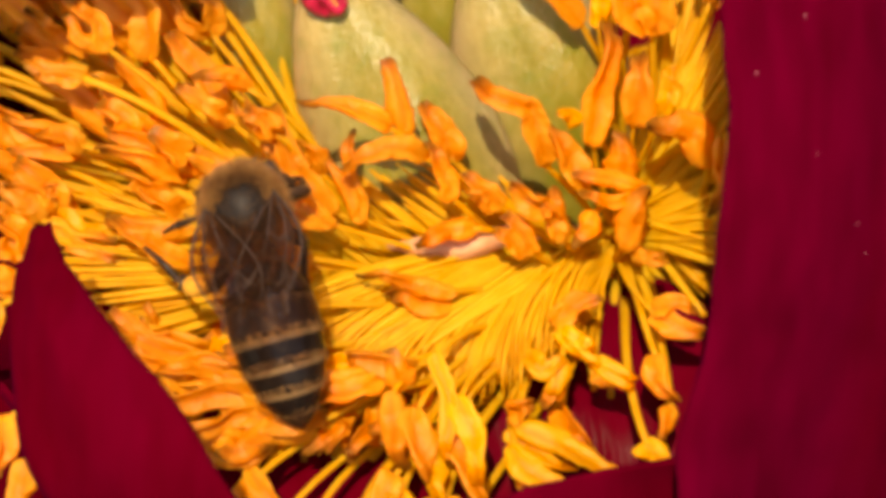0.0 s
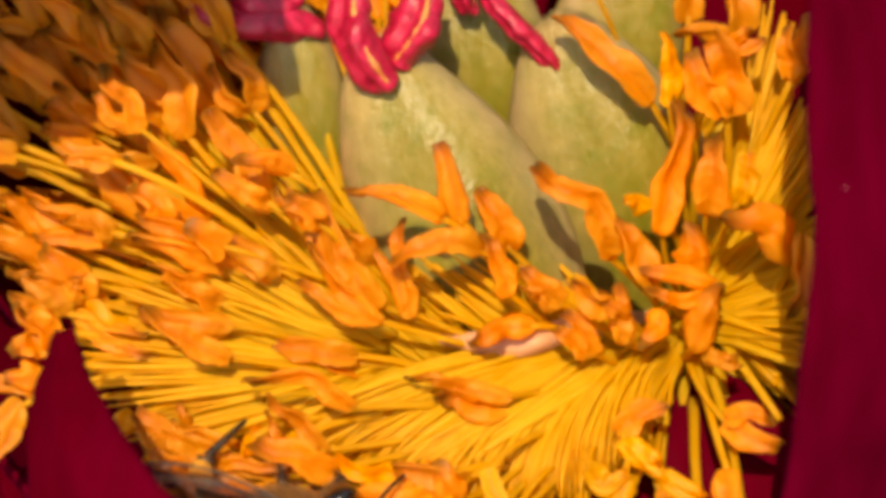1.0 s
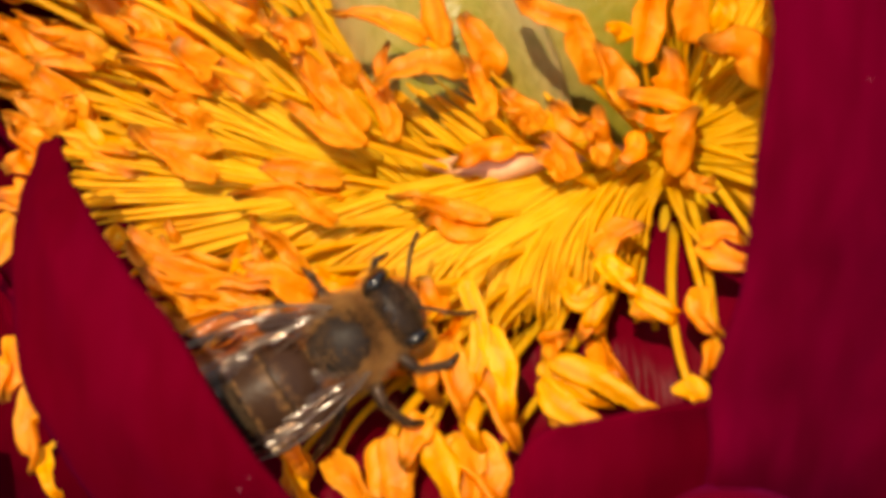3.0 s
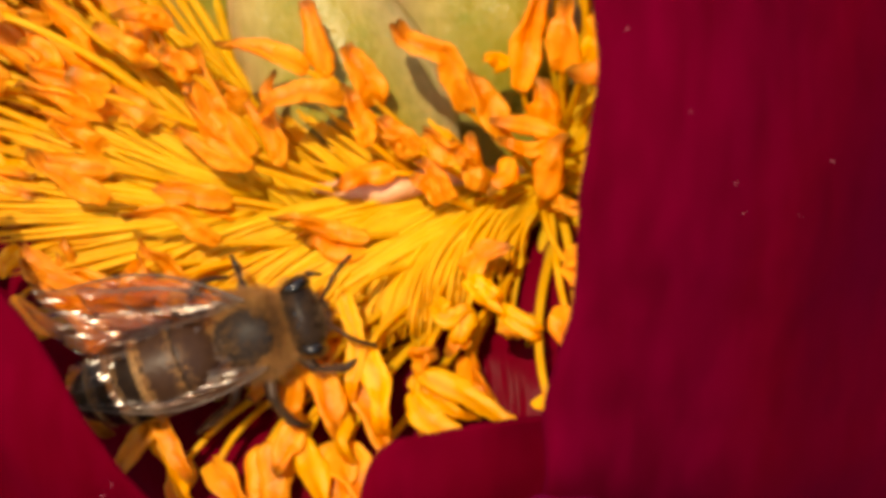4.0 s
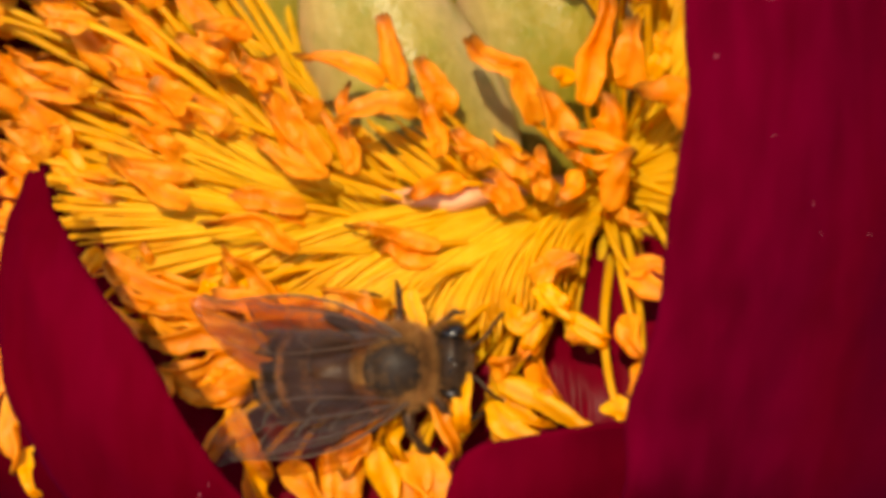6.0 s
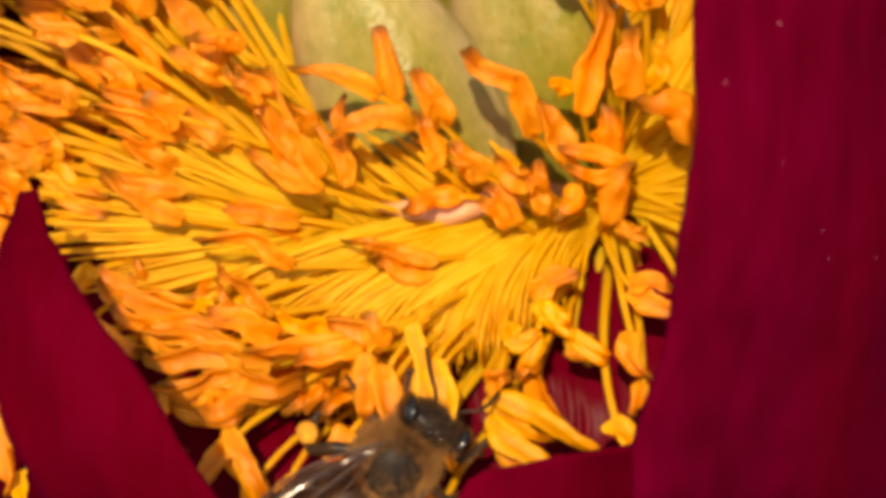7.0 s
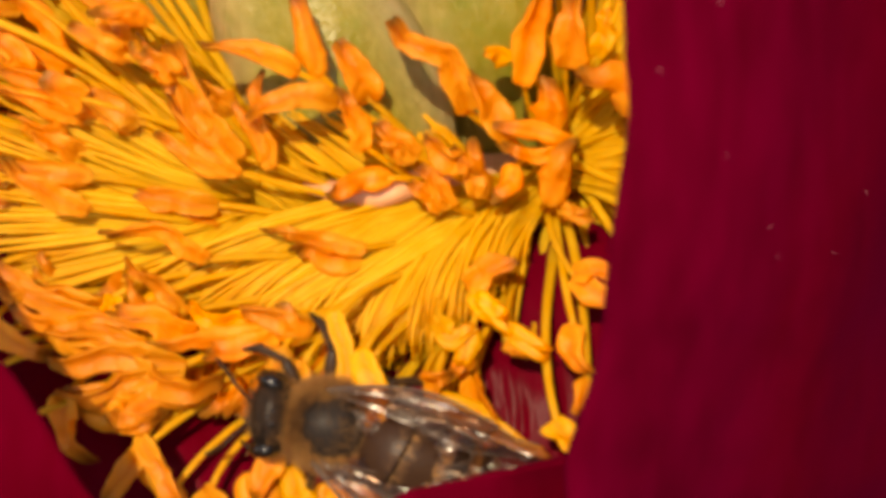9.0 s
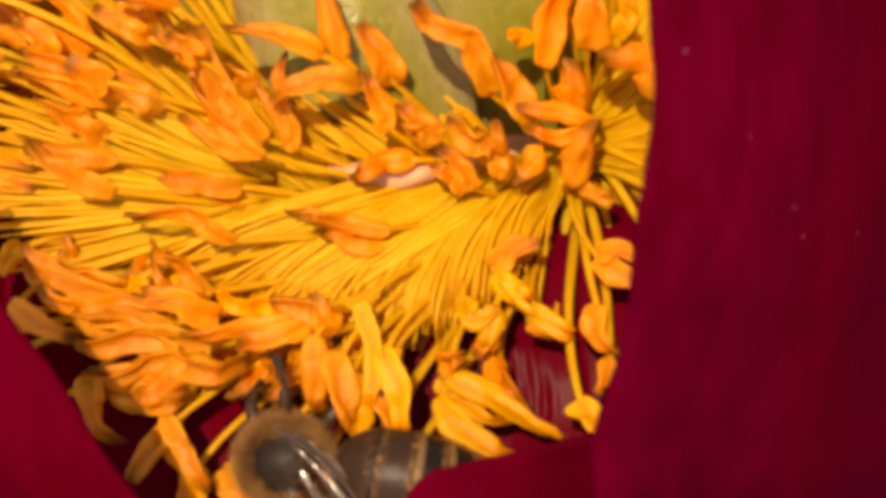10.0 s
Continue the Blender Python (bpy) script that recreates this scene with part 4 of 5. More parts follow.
    for roots, ends, count, bow in fans:
        roots, ends = [Vector(p) for p in roots], [Vector(p) for p in ends]
        for k in range(count):
            s = min(max((k + rng.uniform(-0.05, 0.05) * count) / count, 0), 1)
            under = k % 3 == 0
            deep = 1.0 + 0.6 * rng.random() if under else rng.random() ** 2
            p, q = curve_at(roots, s), curve_at(ends, s)
            q = p.lerp(q, rng.uniform(0.72, 1.12)) + Vector((rng.gauss(0, 0.4), rng.gauss(0, 0.4), -1.2 * deep))
            p = p + Vector((rng.gauss(0, 0.25), rng.gauss(0, 0.3), -1.0 * deep))
            size = (q - p).length
            fall = min(max((q - p).x / -10 + 0.35, 0.1), 1)
            way = Vector((bow[0] * fall, bow[1], bow[2])) * size
            line = [P(*v) for v in (p, p.lerp(q, 0.30) + way, p.lerp(q, 0.68) + way * 0.7, q)]
            radius = (0.00013 if count > 600 else 0.00017) * (2.0 if under else rng.uniform(0.6, 1.45))
            sweep(bm, lambda t: bezier(line, t), lambda t, g: (radius * (1.25 - 0.95 * t ** 2) * math.cos(g), radius * (1.1 - 0.85 * t ** 2) * math.sin(g)), 6, 10)
    part("filament_mass", bm, FILAMENT, peony, "densely packed yellow filaments", origin=BASE, kind="stuff")


filament_mass()


def leaf(points, width, label):
    mid = [Vector(p) * 0.001 for p in points]
    rows = []
    for i in range(30):
        t = i / 29
        c = curve_at(mid, t)
        ahead = (curve_at(mid, min(t + 0.01, 1)) - curve_at(mid, max(t - 0.01, 0))).normalized()
        side = ahead.cross(Vector((0, 0, 1))).normalized()
        wide = width * 0.001 * (math.sin(math.pi * min(t * 0.96 + 0.02, 1)) ** 0.75) + 0.0006
        row = []
        for j in range(17):
            q = 2 * j / 16 - 1
            row.append(c + side * wide * q + Vector((0, 0, 0.28 * wide * abs(q) - 0.0006 * math.cos(q * 22) * (1 - abs(q)))) + wobble(c + side * q * wide, 60, 0.001))
        rows.append(row)
    part("leaf", sheet(rows, 0.0004), LEAF, peony, label, origin=BASE)


leaf([(20, 0, -45), (30, -10, -30), (40, -26, -22), (48, -44, -26)], 13, "smooth bright green leaf")
leaf([(14, 10, -64), (34, 6, -44), (52, -4, -38), (70, -20, -48)], 14, "smooth bright green leaf")
leaf([(10, 10, -69), (34, 24, -55), (60, 30, -53), (84, 30, -69)], 15, "smooth bright green leaf")
leaf([(-4, 0, -60), (-30, -10, -50), (-56, -24, -50), (-78, -34, -66)], 14, "smooth bright green leaf")
leaf([(0, 30, -60), (-20, 50, -44), (-40, 70, -44), (-56, 90, -60)], 15, "smooth bright green leaf")
leaf([(6, -4, -62), (10, -30, -54), (22, -56, -60), (34, -74, -80)], 13, "smooth bright green leaf")


def specks():
    """Pale grains of dust and pollen on the petals."""
    back = SLOPE.inverted()
    right_spots, left_spots = ([back @ (x.co + BASE) * 1000 for x in petal.data.vertices] for petal in (right_petal, left_petal))
    for u, v, w, size in ((12.48, 7.0, 15.5, 0.11), (14.73, 9.49, 13.9, 0.20), (21.3, 2.0, 11.1, 0.09), (17.0, 1.05, 14.25, 0.08), (19.84, -0.28, 12.65, 0.07),
                          (15.1, 3.84, 15.12, 0.08), (17.4, -0.15, 14.15, 0.07), (-9.49, -13.9, 11.4, 0.16), (-8.38, -12.25, 13.2, 0.09), (-8.0, -11.75, 13.65, 0.08)):
        spots = right_spots if u > 0 else left_spots
        w = max(s.z for s in spots if abs(s.x - u) < 0.5 and abs(s.y - v) < 0.5) + 0.02
        bm = bmesh.new()
        bmesh.ops.create_icosphere(bm, subdivisions=2, radius=min(size, 0.12) * 0.00042)
        for x in bm.verts:
            x.co = x.co * (1 + 0.25 * noise.noise(x.co * 9000)) + P(u, v, w)
        part("pollen_grain", bm, GRAIN, peony, "pale grain of dust on a petal", origin=P(u, v, w))


specks()

# ---- the bee ----
bee = tagged(new("honey_bee"), "furry brown honey bee with banded abdomen on the stamens", "bee")


def ball(center, radii, rings=20, segs=28, shape=None):
    bm = bmesh.new()
    bmesh.ops.create_uvsphere(bm, u_segments=segs, v_segments=rings, radius=1)
    for v in bm.verts:
        p = v.co.copy()
        if shape:
            p = shape(p)
        v.co = (Vector((p.x * radii[0], p.y * radii[1], p.z * radii[2])) + Vector(center)) * 0.001
    return bm


def fur(parent, center, radii, count, length, keep, seed, label, away=(-0.35, 0, 0.25), mat=None):
    rng = random.Random(seed)
    bm = bmesh.new()
    for _ in range(count):
        n = Vector((rng.gauss(0, 1), rng.gauss(0, 1), rng.gauss(0, 1))).normalized()
        if not keep(n):
            continue
        c = Vector(center) + Vector((n.x * radii[0], n.y * radii[1], n.z * radii[2]))
        out = (n + Vector(away) + Vector((rng.gauss(0, 1), rng.gauss(0, 1), rng.gauss(0, 1))) * 0.22).normalized()
        l = length * rng.uniform(0.5, 1.2)
        side = out.cross(Vector((rng.gauss(0, 1), rng.gauss(0, 1), rng.gauss(0, 1)))).normalized() * 0.010
        mid = c + out * l * 0.55
        tip = c + out * l + Vector((rng.gauss(0, 1), rng.gauss(0, 1), rng.gauss(0, 1))) * 0.06
        v = [bm.verts.new(p * 0.001) for p in (c + side, c - side, mid - side * 0.8, mid + side * 0.8, tip)]
        bm.faces.new(v[:4])
        bm.faces.new((v[3], v[2], v[4]))
    part("fur", bm, mat or FUR, parent, label, kind="stuff")


def bee_thorax():
    size = (1.72, 1.58, 1.46)
    t = part("thorax", ball((0, 0, 0), size, shape=lambda p: Vector((p.x, p.y * (1 - 0.12 * p.x), p.z))), BARE, bee, "dark bare back of the thorax")
    part("scutellum", ball((-1.12, 0, 0.80), (0.40, 0.66, 0.30), 12, 16), BARE, t, "dark rounded rear shield of the thorax")
    fur(t, (0, 0, 0), size, 17000, 0.60, lambda n: n.z + 0.20 * noise.noise(n * 4) - 0.30 * n.x < 0.72, 5, "tan and brown fur")
    fur(t, (0, 0, 0), size, 4200, 0.20, lambda n: n.z + 0.30 * noise.noise(n * 6) - 0.22 * n.x > 0.40, 6, "short dark fur on the back", mat=FUR_DARK)
    fur(t, (0, 0, 0), size, 1300, 0.40, lambda n: n.z > 0.3, 7, "loose brown fur on the back")
    return t


def bee_head():
    h = part("head", ball((2.58, 0, -0.10), (0.92, 1.50, 1.35), shape=lambda p: Vector((p.x, p.y * (1 - 0.25 * max(0, -p.z)), p.z))), SHELL, bee, "dark head", origin=Vector((0.0019, 0, -0.0001)))
    for s in (1, -1):
        eye = ball((2.62, s * 1.16, 0.10), (0.70, 0.42, 1.02), 16, 20, lambda p: Vector((p.x + 0.25 * p.y * s, p.y, p.z)))
        part("eye", eye, EYE, h, "glossy black compound eye")
        pts = [Vector(p) * 0.001 for p in ((3.4, s * 0.35, 0.1), (3.9, s * 0.75, 0.35), (4.2, s * 1.05, 0.5), (4.5, s * 1.3, 0.2), (4.9, s * 1.55, -0.2), (5.2, s * 1.7, -0.6))]
        part("antenna", tube(pts, 0.00008, 8, 26, lambda t: 0.85 if t < 0.35 else 1.1), LEG, h, "dark elbowed antenna")
        part("mandible", tube([Vector(p) * 0.001 for p in ((3.2, s * 0.35, -1.1), (3.5, s * 0.3, -1.5), (3.6, s * 0.08, -1.8))], 0.00016, 7, 6, lambda t: 1 - 0.5 * t), LEG, h)
    fur(h, (2.58, 0, -0.10), (0.95, 1.5, 1.38), 2200, 0.30, lambda n: abs(n.y) < 0.50, 8, "short dark face fur", (0.1, 0, 0.3), FUR_DARK)
    fur(h, (2.45, 0, -0.10), (0.92, 1.45, 1.36), 1600, 0.36, lambda n: n.x < 0.1 and n.z > -0.3, 9, "tan fur behind the eyes", (-0.2, 0, 0.5))
    for x, y in ((2.58, 0), (2.4, 0.22), (2.4, -0.22)):
        part("ocellus", ball((x, y, 1.17), (0.13, 0.13, 0.10), 8, 10), EYE, h)
    return h


def bee_abdomen():
    root = Vector((-0.0016, 0, -0.0001))
    core = [Vector(p) * 0.001 for p in ((-1.35, 0, -0.1), (-2.9, 0, 0.05), (-4.9, 0, -0.05), (-6.8, 0, -0.4), (-8.3, 0, -0.9))]

    def girth(t):
        return 0.00190 * (math.sin(min(1, t * 2.2 + 0.28) * 1.57)) * (1 - max(0, (t - 0.40) / 0.60) ** 2.2 * 0.93)
    bm = bmesh.new()
    sweep(bm, lambda t: curve_at(core, t), lambda t, a: (0.95 * girth(t) * math.cos(a), 0.86 * girth(t) * math.sin(a)), 24, 30)
    body = part("abdomen", bm, SHELL, bee, "dark banded tapering abdomen", origin=root)
    cuts = (0.02, 0.25, 0.42, 0.57, 0.71, 0.84, 0.985)
    for k in range(6):
        t0, t1 = cuts[k], cuts[k + 1] + 0.02
        ringbm = bmesh.new()
        sweep(ringbm, lambda t: curve_at(core, min(1, t0 + (t1 - t0) * t)),
              lambda t, a: ((1.0 + 0.035 * t) * girth(min(1, t0 + (t1 - t0) * t)) * math.cos(a), (0.91 + 0.035 * t) * girth(min(1, t0 + (t1 - t0) * t)) * math.sin(a)), 32, 10, caps=True)
        part("tergite", ringbm, TERGITE_BROWN if k in (0, 1, 5) else TERGITE, body, "dark brown shining plate" if k in (0, 1, 5) else "black plate with a tan hair band")
        hair, rng = bmesh.new(), random.Random(60 + k)
        for _ in range((700, 140, 420, 420, 420, 130)[k]):
            t = t0 + (t1 - t0) * rng.uniform(0.0, 0.8 if k < 1 else 0.30) ** 1.1
            a = rng.uniform(-0.4, math.pi + 0.4)
            c, g = curve_at(core, t), girth(t)
            n = Vector((0, math.cos(a), math.sin(a)))
            p = c + Vector((0, math.cos(a) * g * 1.035, math.sin(a) * g * 0.945))
            tip = p + (n * 0.35 + Vector((-1, rng.gauss(0, 0.3), rng.gauss(0, 0.2)))).normalized() * rng.uniform(0.00022, 0.00042)
            e = n.cross(Vector((1, 0, 0))).normalized() * 0.000014
            hair.faces.new([hair.verts.new(q) for q in (p + e, p - e, tip)])
        part("hair_band", hair, FUR, body, "tan hair band", kind="stuff")
    return body


def wing_shape(length, width, lead, seed):
    """A wing in the plane of its own: x back along the wing, y across."""
    rows = []
    for i in range(26):
        t = i / 25
        front = width * (0.30 * math.sin(min(1, t * 1.15) * math.pi) + lead * t)
        back = -width * (0.80 * math.sin(min(1, t * 0.98 + 0.01) * math.pi * (0.55 + 0.45 * t)) ** 0.8) if 0 < t < 1 else 0
        row = []
        for j in range(12):
            q = j / 11
            x = length * (t - 0.06 * t * (2 * q - 1) ** 2)
            y = front + (back - front) * q
            row.append(Vector((-x, y, 0.10 * math.sin(3.1 * t + 5 * q) + 0.05 * math.sin(17 * q + 4 * t + seed))) * 0.001)
        rows.append(row)
    return rows


def bee_wing(side, hind):
    length, width = (6.4, 2.0) if hind else (9.2, 2.9)
    root = Vector((-0.3 if hind else 0.3, side * (1.35 if hind else 1.45), 0.85 if hind else 1.0)) * 0.001
    rows = [[Vector((p.x, p.y * side, p.z)) for p in r] for r in wing_shape(length, width, 0.25, side)]
    if side < 0:
        rows = [r[::-1] for r in rows]
    w = part("wing", sheet(rows, 0.00002), WING, bee, "clear brownish veined wing")
    w.location = root
    for q0, q1, t1 in ((0.02, 0.03, 0.99), (0.18, 0.12, 0.95), (0.45, 0.40, 0.93), (0.70, 0.72, 0.85)) if not hind else ((0.05, 0.08, 0.97), (0.45, 0.5, 0.9)):
        pts = []
        for k in range(9):
            t, q = t1 * k / 8, q0 + (q1 - q0) * k / 8
            if side < 0:
                q = 1 - q
            r = rows[min(25, round(t * 25))]
            pts.append(r[round(q * 11)] + Vector((0, 0, 0.00004)))
        vein = tube(pts, 0.00006 if q0 < 0.1 else 0.000034, 6, 24, lambda t: 1.2 - 0.7 * t)
        me = bpy.data.meshes.new("vein")
        vein.to_mesh(me)
        vein.free()
        me.materials.append(VEIN)
        o = new("vein", me)
        o.parent = w
    for t0, qa, qb in ((0.35, 0.18, 0.42), (0.52, 0.16, 0.44), (0.66, 0.14, 0.42), (0.45, 0.44, 0.70), (0.62, 0.42, 0.72)) if not hind else ((0.5, 0.1, 0.48),):
        pts = []
        for k in range(5):
            q = qa + (qb - qa) * k / 4
            if side < 0:
                q = 1 - q
            pts.append(rows[min(25, round((t0 + 0.05 * math.sin(k)) * 25))][round(q * 11)] + Vector((0, 0, 0.00004)))
        vein = tube(pts, 0.000028, 5, 10)
        me = bpy.data.meshes.new("vein")
        vein.to_mesh(me)
        vein.free()
        me.materials.append(VEIN)
        o = new("vein", me)
        o.parent = w
    return w


def bee_leg(side, hip, knee, ankle, toe, thick, pollen=False):
    h, k, a, t = (Vector((p[0], p[1] * side, p[2])) * 0.001 for p in (hip, knee, ankle, toe))
    leg = part("leg", tube([h, h.lerp(k, 0.5) + Vector((0, 0, 0.0002)), k], 0.00026 * thick, 9, 12, lambda s: 0.8 + 0.5 * math.sin(3.1 * s)), LEG, bee, "dark bristly leg", origin=h)
    flat = 1.9 if pollen else 1.15
    bm = bmesh.new()
    pts = [k, k.lerp(a, 0.5), a]
    sweep(bm, lambda s: curve_at(pts, s), lambda s, g: (0.00022 * thick * (0.6 + (flat - 0.6) * s) * math.cos(g), 0.00018 * thick * math.sin(g) * (0.8 + 0.3 * s)), 10, 12)
    part("tibia", bm, LEG, leg)
    part("tarsus", tube([a, a.lerp(t, 0.5) + Vector((0, 0, 0.0003)), t], 0.00017 * thick, 8, 14, lambda s: 1.3 - 0.7 * s), LEG, leg)
    if pollen:
        part("pollen_load", ball(tuple((k.lerp(a, 0.5) + Vector((0, side * 0.0001, 0.0002))) * 1000), (0.50, 0.60, 0.44), 10, 12), POLLEN, leg, "packed orange pollen")
    bristle = bmesh.new()
    rng = random.Random(int(hip[0] * 10) + 3 * side)
    for _ in range(110):
        s = rng.random()
        c = k.lerp(a, s) if rng.random() < 0.6 else h.lerp(k, s)
        d = Vector((rng.gauss(0, 1), rng.gauss(0, 1), rng.gauss(0, 1))).normalized()
        e = d.cross(Vector((0.3, 0.5, 0.8))).normalized() * 0.000012
        bristle.faces.new([bristle.verts.new(p) for p in (c + e, c - e, c + d * rng.uniform(0.0003, 0.0006))])
    part("bristles", bristle, FUR, leg, "short tan bristles", kind="stuff")
    return leg


bee_thorax()
head = bee_head()
# a broad head, close to the thorax
for piece in (head, *head.children):
    middle = Vector((0.00258, 0, -0.0001)) - (head.location if piece == head else Vector())
    piece.data.transform(Matrix.Translation(middle) @ Matrix.Diagonal((0.98, 1.14, 1.02, 1)) @ Matrix.Translation(-middle))
head.location.x -= 0.00034
abdomen = bee_abdomen()
fore_left, fore_right, hind_left, hind_right = bee_wing(1, False), bee_wing(-1, False), bee_wing(1, True), bee_wing(-1, True)
front_legs = [bee_leg(1, (1.3, 0.8, -1.2), (2.1, 1.5, -1.3), (2.8, 1.9, -1.9), (3.3, 1.8, -2.5), 0.6), bee_leg(-1, (1.3, 0.9, -0.9), (2.0, 2.3, -0.3), (3.1, 2.7, -0.7), (3.8, 2.5, -1.5), 0.85)]
middle_legs = [bee_leg(1, (0.2, 1.1, -1.3), (0.3, 2.3, -1.2), (0.3, 2.9, -2.0), (0.2, 3.4, -2.7), 0.75), bee_leg(-1, (0.2, 1.1, -1.0), (0.2, 2.9, -0.1), (0.7, 3.9, -0.7), (1.3, 4.3, -1.6), 0.9)]
hind_legs = [bee_leg(1, (-1.0, 1.0, -1.0), (-2.9, 2.3, -0.6), (-2.2, 3.6, -0.9), (-0.4, 4.5, -1.6), 0.95, True), bee_leg(-1, (-1.0, 1.0, -1.2), (-1.9, 2.3, -0.9), (-3.1, 2.7, -1.8), (-4.0, 3.0, -2.6), 0.95)]


# the whole insect is a large worker
for piece in bee.children_recursive:
    piece.data.transform(Matrix.Scale(1.09, 4))
    piece.location *= 1.09


def motions():
    path = [
        (0, pose(-0.00905, -0.00068, 0.00317, -13.5, -38.2, 109.2)),
        (0.2, pose(-0.00753, -0.00173, 0.00166, 0.3, -45.0, 90.2)),
        (0.3, pose(-0.00824, -0.00243, 0.00153, 18.2, -50.3, 64.8)),
        (0.5, pose(-0.01035, -0.00241, 0.00184, 17.2, -52.7, 67.0)),
        (0.7, pose(-0.00960, -0.00107, 0.00318, 28.1, -50.4, 58.4)),
        (0.8, pose(-0.00858, -0.00437, -0.00012, 38.3, -31.4, 30.4)),
        (0.9, pose(-0.00819, -0.00586, -0.00162, 43.6, -9.8, 12.3)),
        (1, pose(-0.00899, -0.00759, -0.00334, 44.1, -4.9, 7.4)),
        (1.2, pose(-0.00916, -0.00834, -0.00410, 43.5, -2.7, 5.3)),
        (1.5, pose(-0.00775, -0.00875, -0.00451, 42.6, -1.2, 4.1)),
        (1.8, pose(-0.00758, -0.00960, -0.00536, 42.0, -4.8, 7.4)),
        (2, pose(-0.00656, -0.00952, -0.00527, 42.0, -2.2, 4.1)),
        (2.2, pose(-0.00660, -0.00962, -0.00537, 41.6, -5.6, 9.2)),
        (2.7, pose(-0.00571, -0.00896, -0.00330, 39.7, -15.7, 22.3)),
        (3.3, pose(-0.00444, -0.00721, -0.00155, 38.4, -19.6, 28.9)),
        (3.5, pose(-0.00367, -0.00680, -0.00114, 39.3, -17.9, 27.7)),
        (4, pose(-0.00398, -0.00736, -0.00170, 41.3, -11.0, 19.0)),
        (4.2, pose(-0.00125, -0.00723, -0.00158, 41.9, 4.7, 1.2)),
        (4.5, pose(-0.00005, -0.00789, -0.00223, 41.4, -4.5, 10.9)),
        (5, pose(0.00183, -0.00785, -0.00191, 42.0, -10.5, 11.0)),
        (5.2, pose(-0.00161, -0.00829, -0.00235, 36.6, -26.4, 31.5)),
        (5.5, pose(0.00024, -0.00817, -0.00251, 50.7, 5.4, 17.0)),
        (5.7, pose(-0.00043, -0.00687, -0.00262, 49.8, 2.2, 10.4)),
        (6.2, pose(-0.00104, -0.00824, -0.00399, 45.8, -2.5, 14.1)),
        (6.8, pose(-0.00141, -0.00983, -0.00559, 51.1, -13.6, 17.6)),
        (7, pose(-0.00086, -0.01010, -0.00557, 54.1, -27.9, 33.1)),
        (7.2, pose(-0.00065, -0.00994, -0.00542, 59.7, -37.0, 47.2)),
        (7.5, pose(0.00096, -0.00923, -0.00471, 58.8, -44.9, 67.1)),
        (7.8, pose(0.00291, -0.01102, -0.00650, 65.0, -46.3, 89.5)),
        (8, pose(0.00299, -0.00975, -0.00522, 69.4, -45.4, 89.4)),
        (8.2, pose(0.00379, -0.00871, -0.00390, 65.9, -43.0, 83.9)),
        (8.4, pose(0.00289, -0.00883, -0.00403, 13.0, -41.9, 110.7)),
        (8.5, pose(0.00157, -0.00891, -0.00424, -10.4, -36.0, 127.1)),
        (8.6, pose(0.00015, -0.00938, -0.00485, -23.2, -28.6, 141.4)),
        (8.8, pose(0.00075, -0.00851, -0.00427, -33.7, -17.0, 159.2)),
        (9, pose(-0.00058, -0.00861, -0.00436, -36.6, -8.1, 172.9)),
        (9.1, pose(-0.00344, -0.01033, -0.00609, -36.9, -1.1, 175.1)),
        (9.3, pose(-0.00381, -0.01106, -0.00554, -44.9, 4.7, 175.6)),
        (9.5, pose(-0.00320, -0.01000, -0.00449, -48.3, 2.6, 172.2)),
        (9.6, pose(-0.00310, -0.01010, -0.00460, -46.3, 2.5, 172.3)),
        (9.8, pose(-0.00335, -0.01090, -0.00532, -40.4, 2.1, 172.6)),
        (10, pose(-0.00345, -0.01094, -0.00533, -38.5, 1.7, 172.9)),
    ]
    walk(bee, path)
    # the stamens that the bee brushes give way a little
    for filament in stamens:
        home, anther = filament.location.copy(), filament.children[0]
        foot = peony.location + home
        arm = anther.location + anther.data.vertices[0].co
        rows, most = [], 0.0
        for t, m in path:
            off = foot + arm - m.translation
            push = max(0.0, 1 - off.length / 0.0065)
            most = max(most, push)
            rows.append((t, Matrix.Translation(home) @ Matrix.Rotation(radians(5.0) * push, 4, arm.cross(off).normalized())))
        if most > 0.15:
            walk(filament, rows)
    # wings: spread from the body, in degrees, and lift
    spread = ((0, -9, -9, 50), (0.1, -6, -6, 36), (0.2, -2, -2, 14), (0.3, 2, 0, 6), (0.6, 3, -3, 5), (0.8, 12, 8, 4), (1.5, 12, 8, 4), (2.2, 12, 6, 4), (3.3, 10, -11, 4), (3.5, 20, -14, 3), (4.0, 18, -12, 3), (4.2, 32, -2, 6), (4.5, 13, -4, 4), (5.0, 16, 13, 8), (5.3, 22, 22, 10), (5.5, 40, -2, 8), (5.7, 26, 2, 10), (6.8, 8, 6, 4), (7.5, 4, 4, 4), (8.6, 4, 5, 4), (9.0, 15, -7, 4), (9.1, 16, -7, 4), (9.3, 22, -8, 5), (9.5, 42, -16, 4), (9.7, 54, -40, 4), (10, 56, -50, 4))
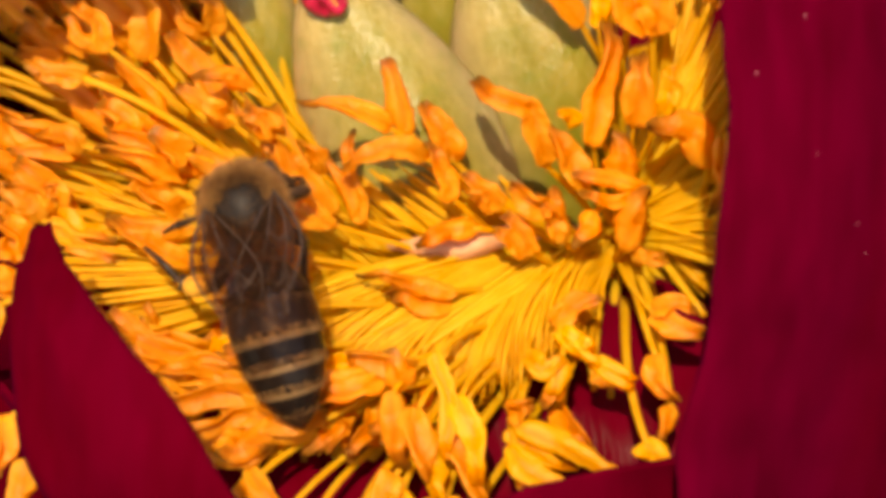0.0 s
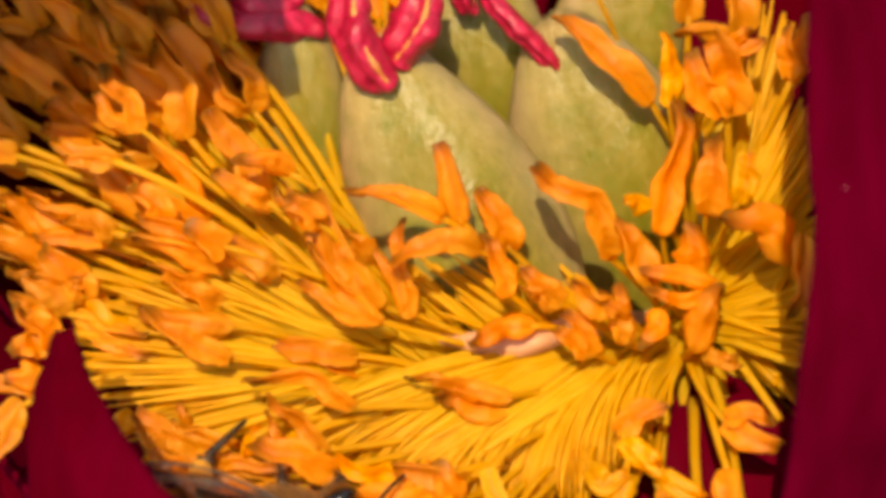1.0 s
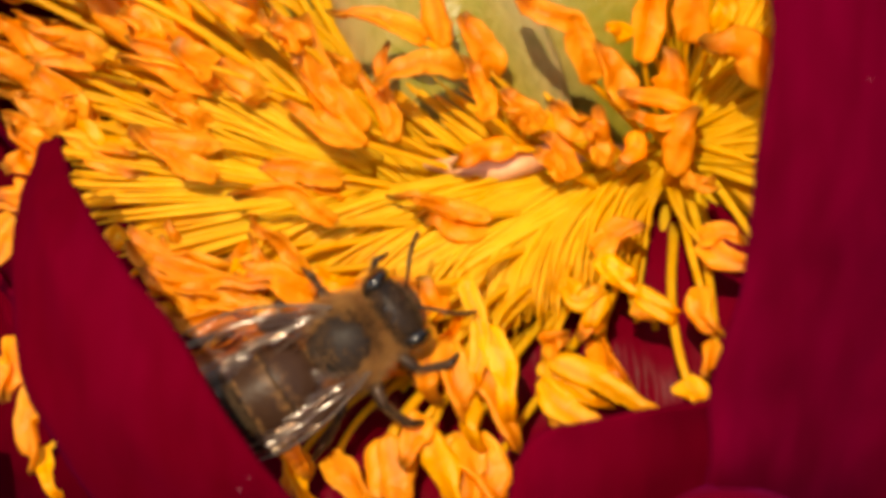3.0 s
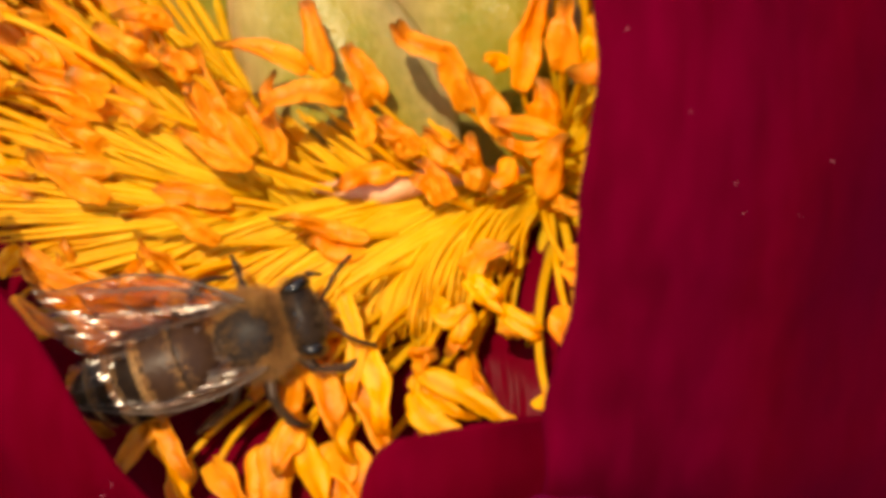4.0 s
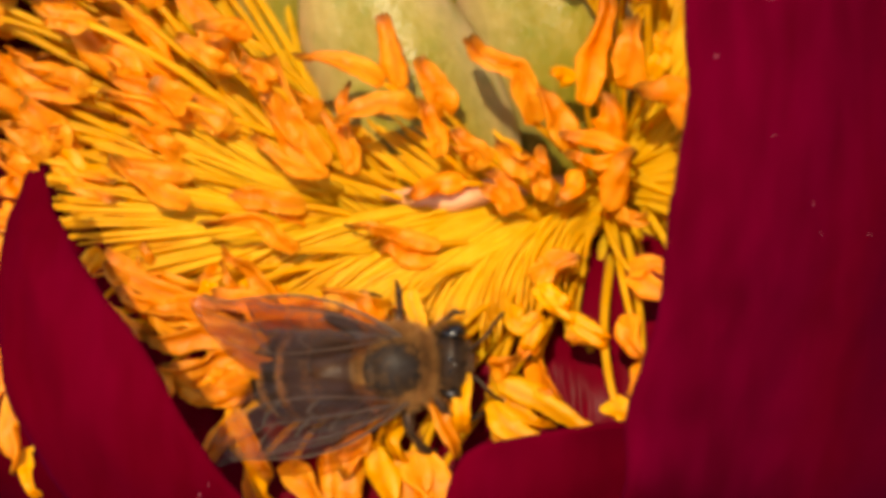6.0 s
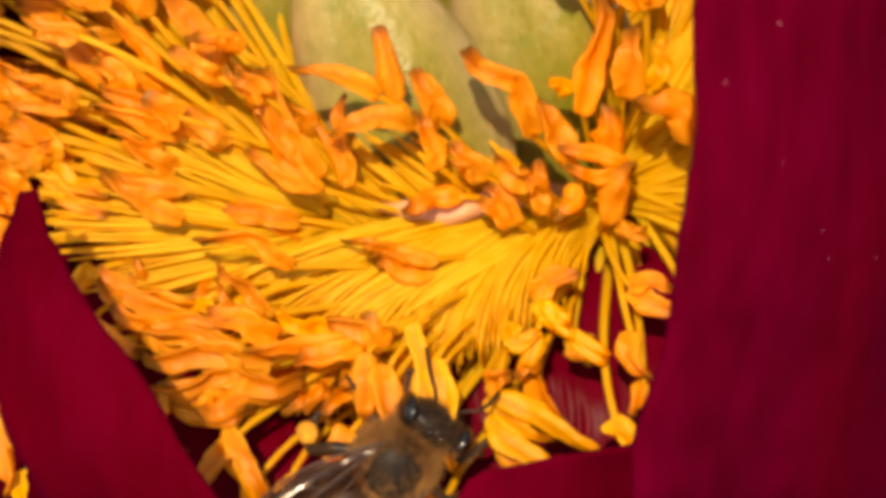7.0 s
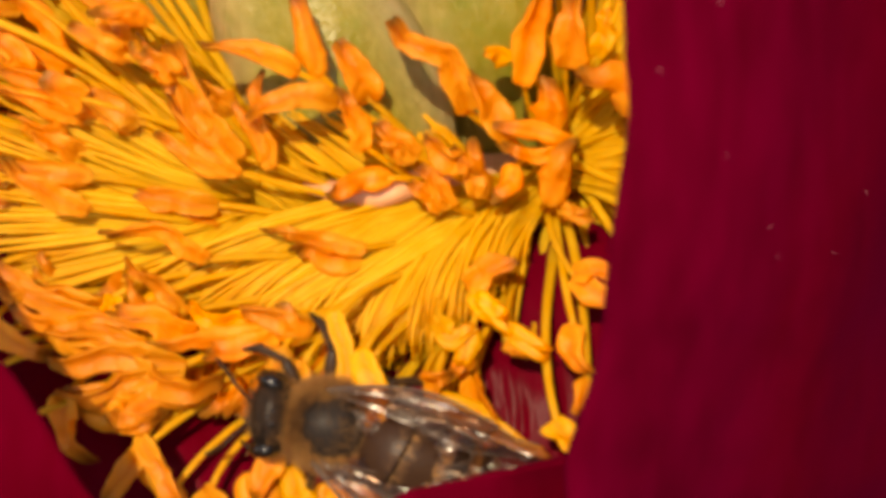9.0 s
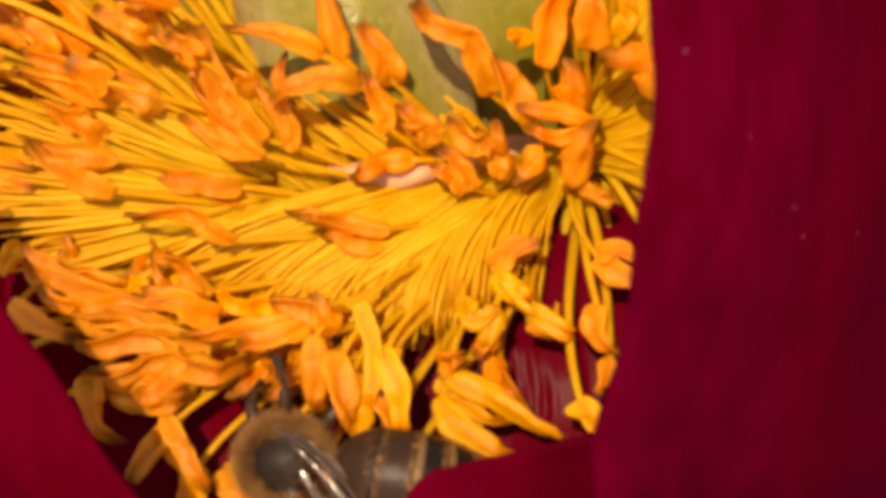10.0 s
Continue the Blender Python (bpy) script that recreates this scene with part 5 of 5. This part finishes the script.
    for wing, side, hind in ((fore_left, 1, 0), (fore_right, -1, 0), (hind_left, 1, 1), (hind_right, -1, 1)):
        at = wing.location.copy()
        rows = []
        for t, left, right, lift in spread:
            angle = (left if side > 0 else right) + (6 if hind else 0)
            rows.append((t, Matrix.Translation(at) @ pose(0, 0, 0, 0, lift + (2 if hind else 0), -side * angle)))
        walk(wing, rows)
    nod = ((0, 80, 0), (0.1, 50, 0), (0.2, 8, 0), (0.35, 4, -3), (0.6, 6, -5), (0.9, 4, -6), (2.0, 6, -4), (3.3, 0, 6), (3.5, 0, -20), (4.0, 0, -4), (4.5, 2, 2), (5.0, 4, -8), (5.5, 10, -16), (6.8, 4, 14), (7.5, 6, 16), (8.5, 4, 8), (9.0, 4, 6), (9.1, 8, 4), (9.25, 60, 0), (9.4, 80, 0), (10, 80, 0))
    home = head.location.copy()
    walk(head, [(t, Matrix.Translation(home) @ pose(-0.000011 * dip if dip > 20 else 0, 0, -0.000014 * dip if dip > 20 else 0, 0, dip, yaw)) for t, dip, yaw in nod])
    root = abdomen.location.copy()
    walk(abdomen, [(t, Matrix.Translation(root) @ pose(-0.001 * out, 0, 0, 0, -dip, yaw)) for t, dip, yaw, out in (
        (0, -3, 0, 1.1), (0.12, -3, 0, 0.9), (0.25, 2, 0, 0), (2, 4, 0, 0), (3.5, 2, 2, 0), (4.5, 3, 0, 0), (5.2, 6, 0, 0), (5.4, 40, 4, 0), (5.55, 54, 4, 0), (5.7, 50, 2, 0),
        (6.2, 24, 2, 0), (6.8, 10, 4, 0), (7.0, 16, 0, 0), (7.2, 30, -10, 0), (7.5, 44, -14, 0), (7.8, 42, -12, 0), (8.3, 16, 10, 0), (9, 8, -17, 0), (9.4, 6, -20, 0.1), (9.6, 6, -18, 0.2), (9.8, 5, -9, 0.5), (10, 4, -4, 0.8))])
    for legs, beat in ((front_legs, 9.0), (middle_legs, 7.0), (hind_legs, 8.0)):
        for n, leg in enumerate(legs):
            hip = leg.location.copy()
            walk(leg, [(0.25 * k, Matrix.Translation(hip) @ pose(0, 0, 0, 4 * math.sin(beat * 0.3 * k + n) + (-55 if n == 0 and beat == 8.0 and (0 < k < 4 or k > 9) else 0 if k else (62 if n else 22)), 70 if beat == 9.0 and (k == 0 or k > 37) else 0, 9 * math.sin(beat * 0.25 * k + 2 * n))) for k in range(41)])


motions()
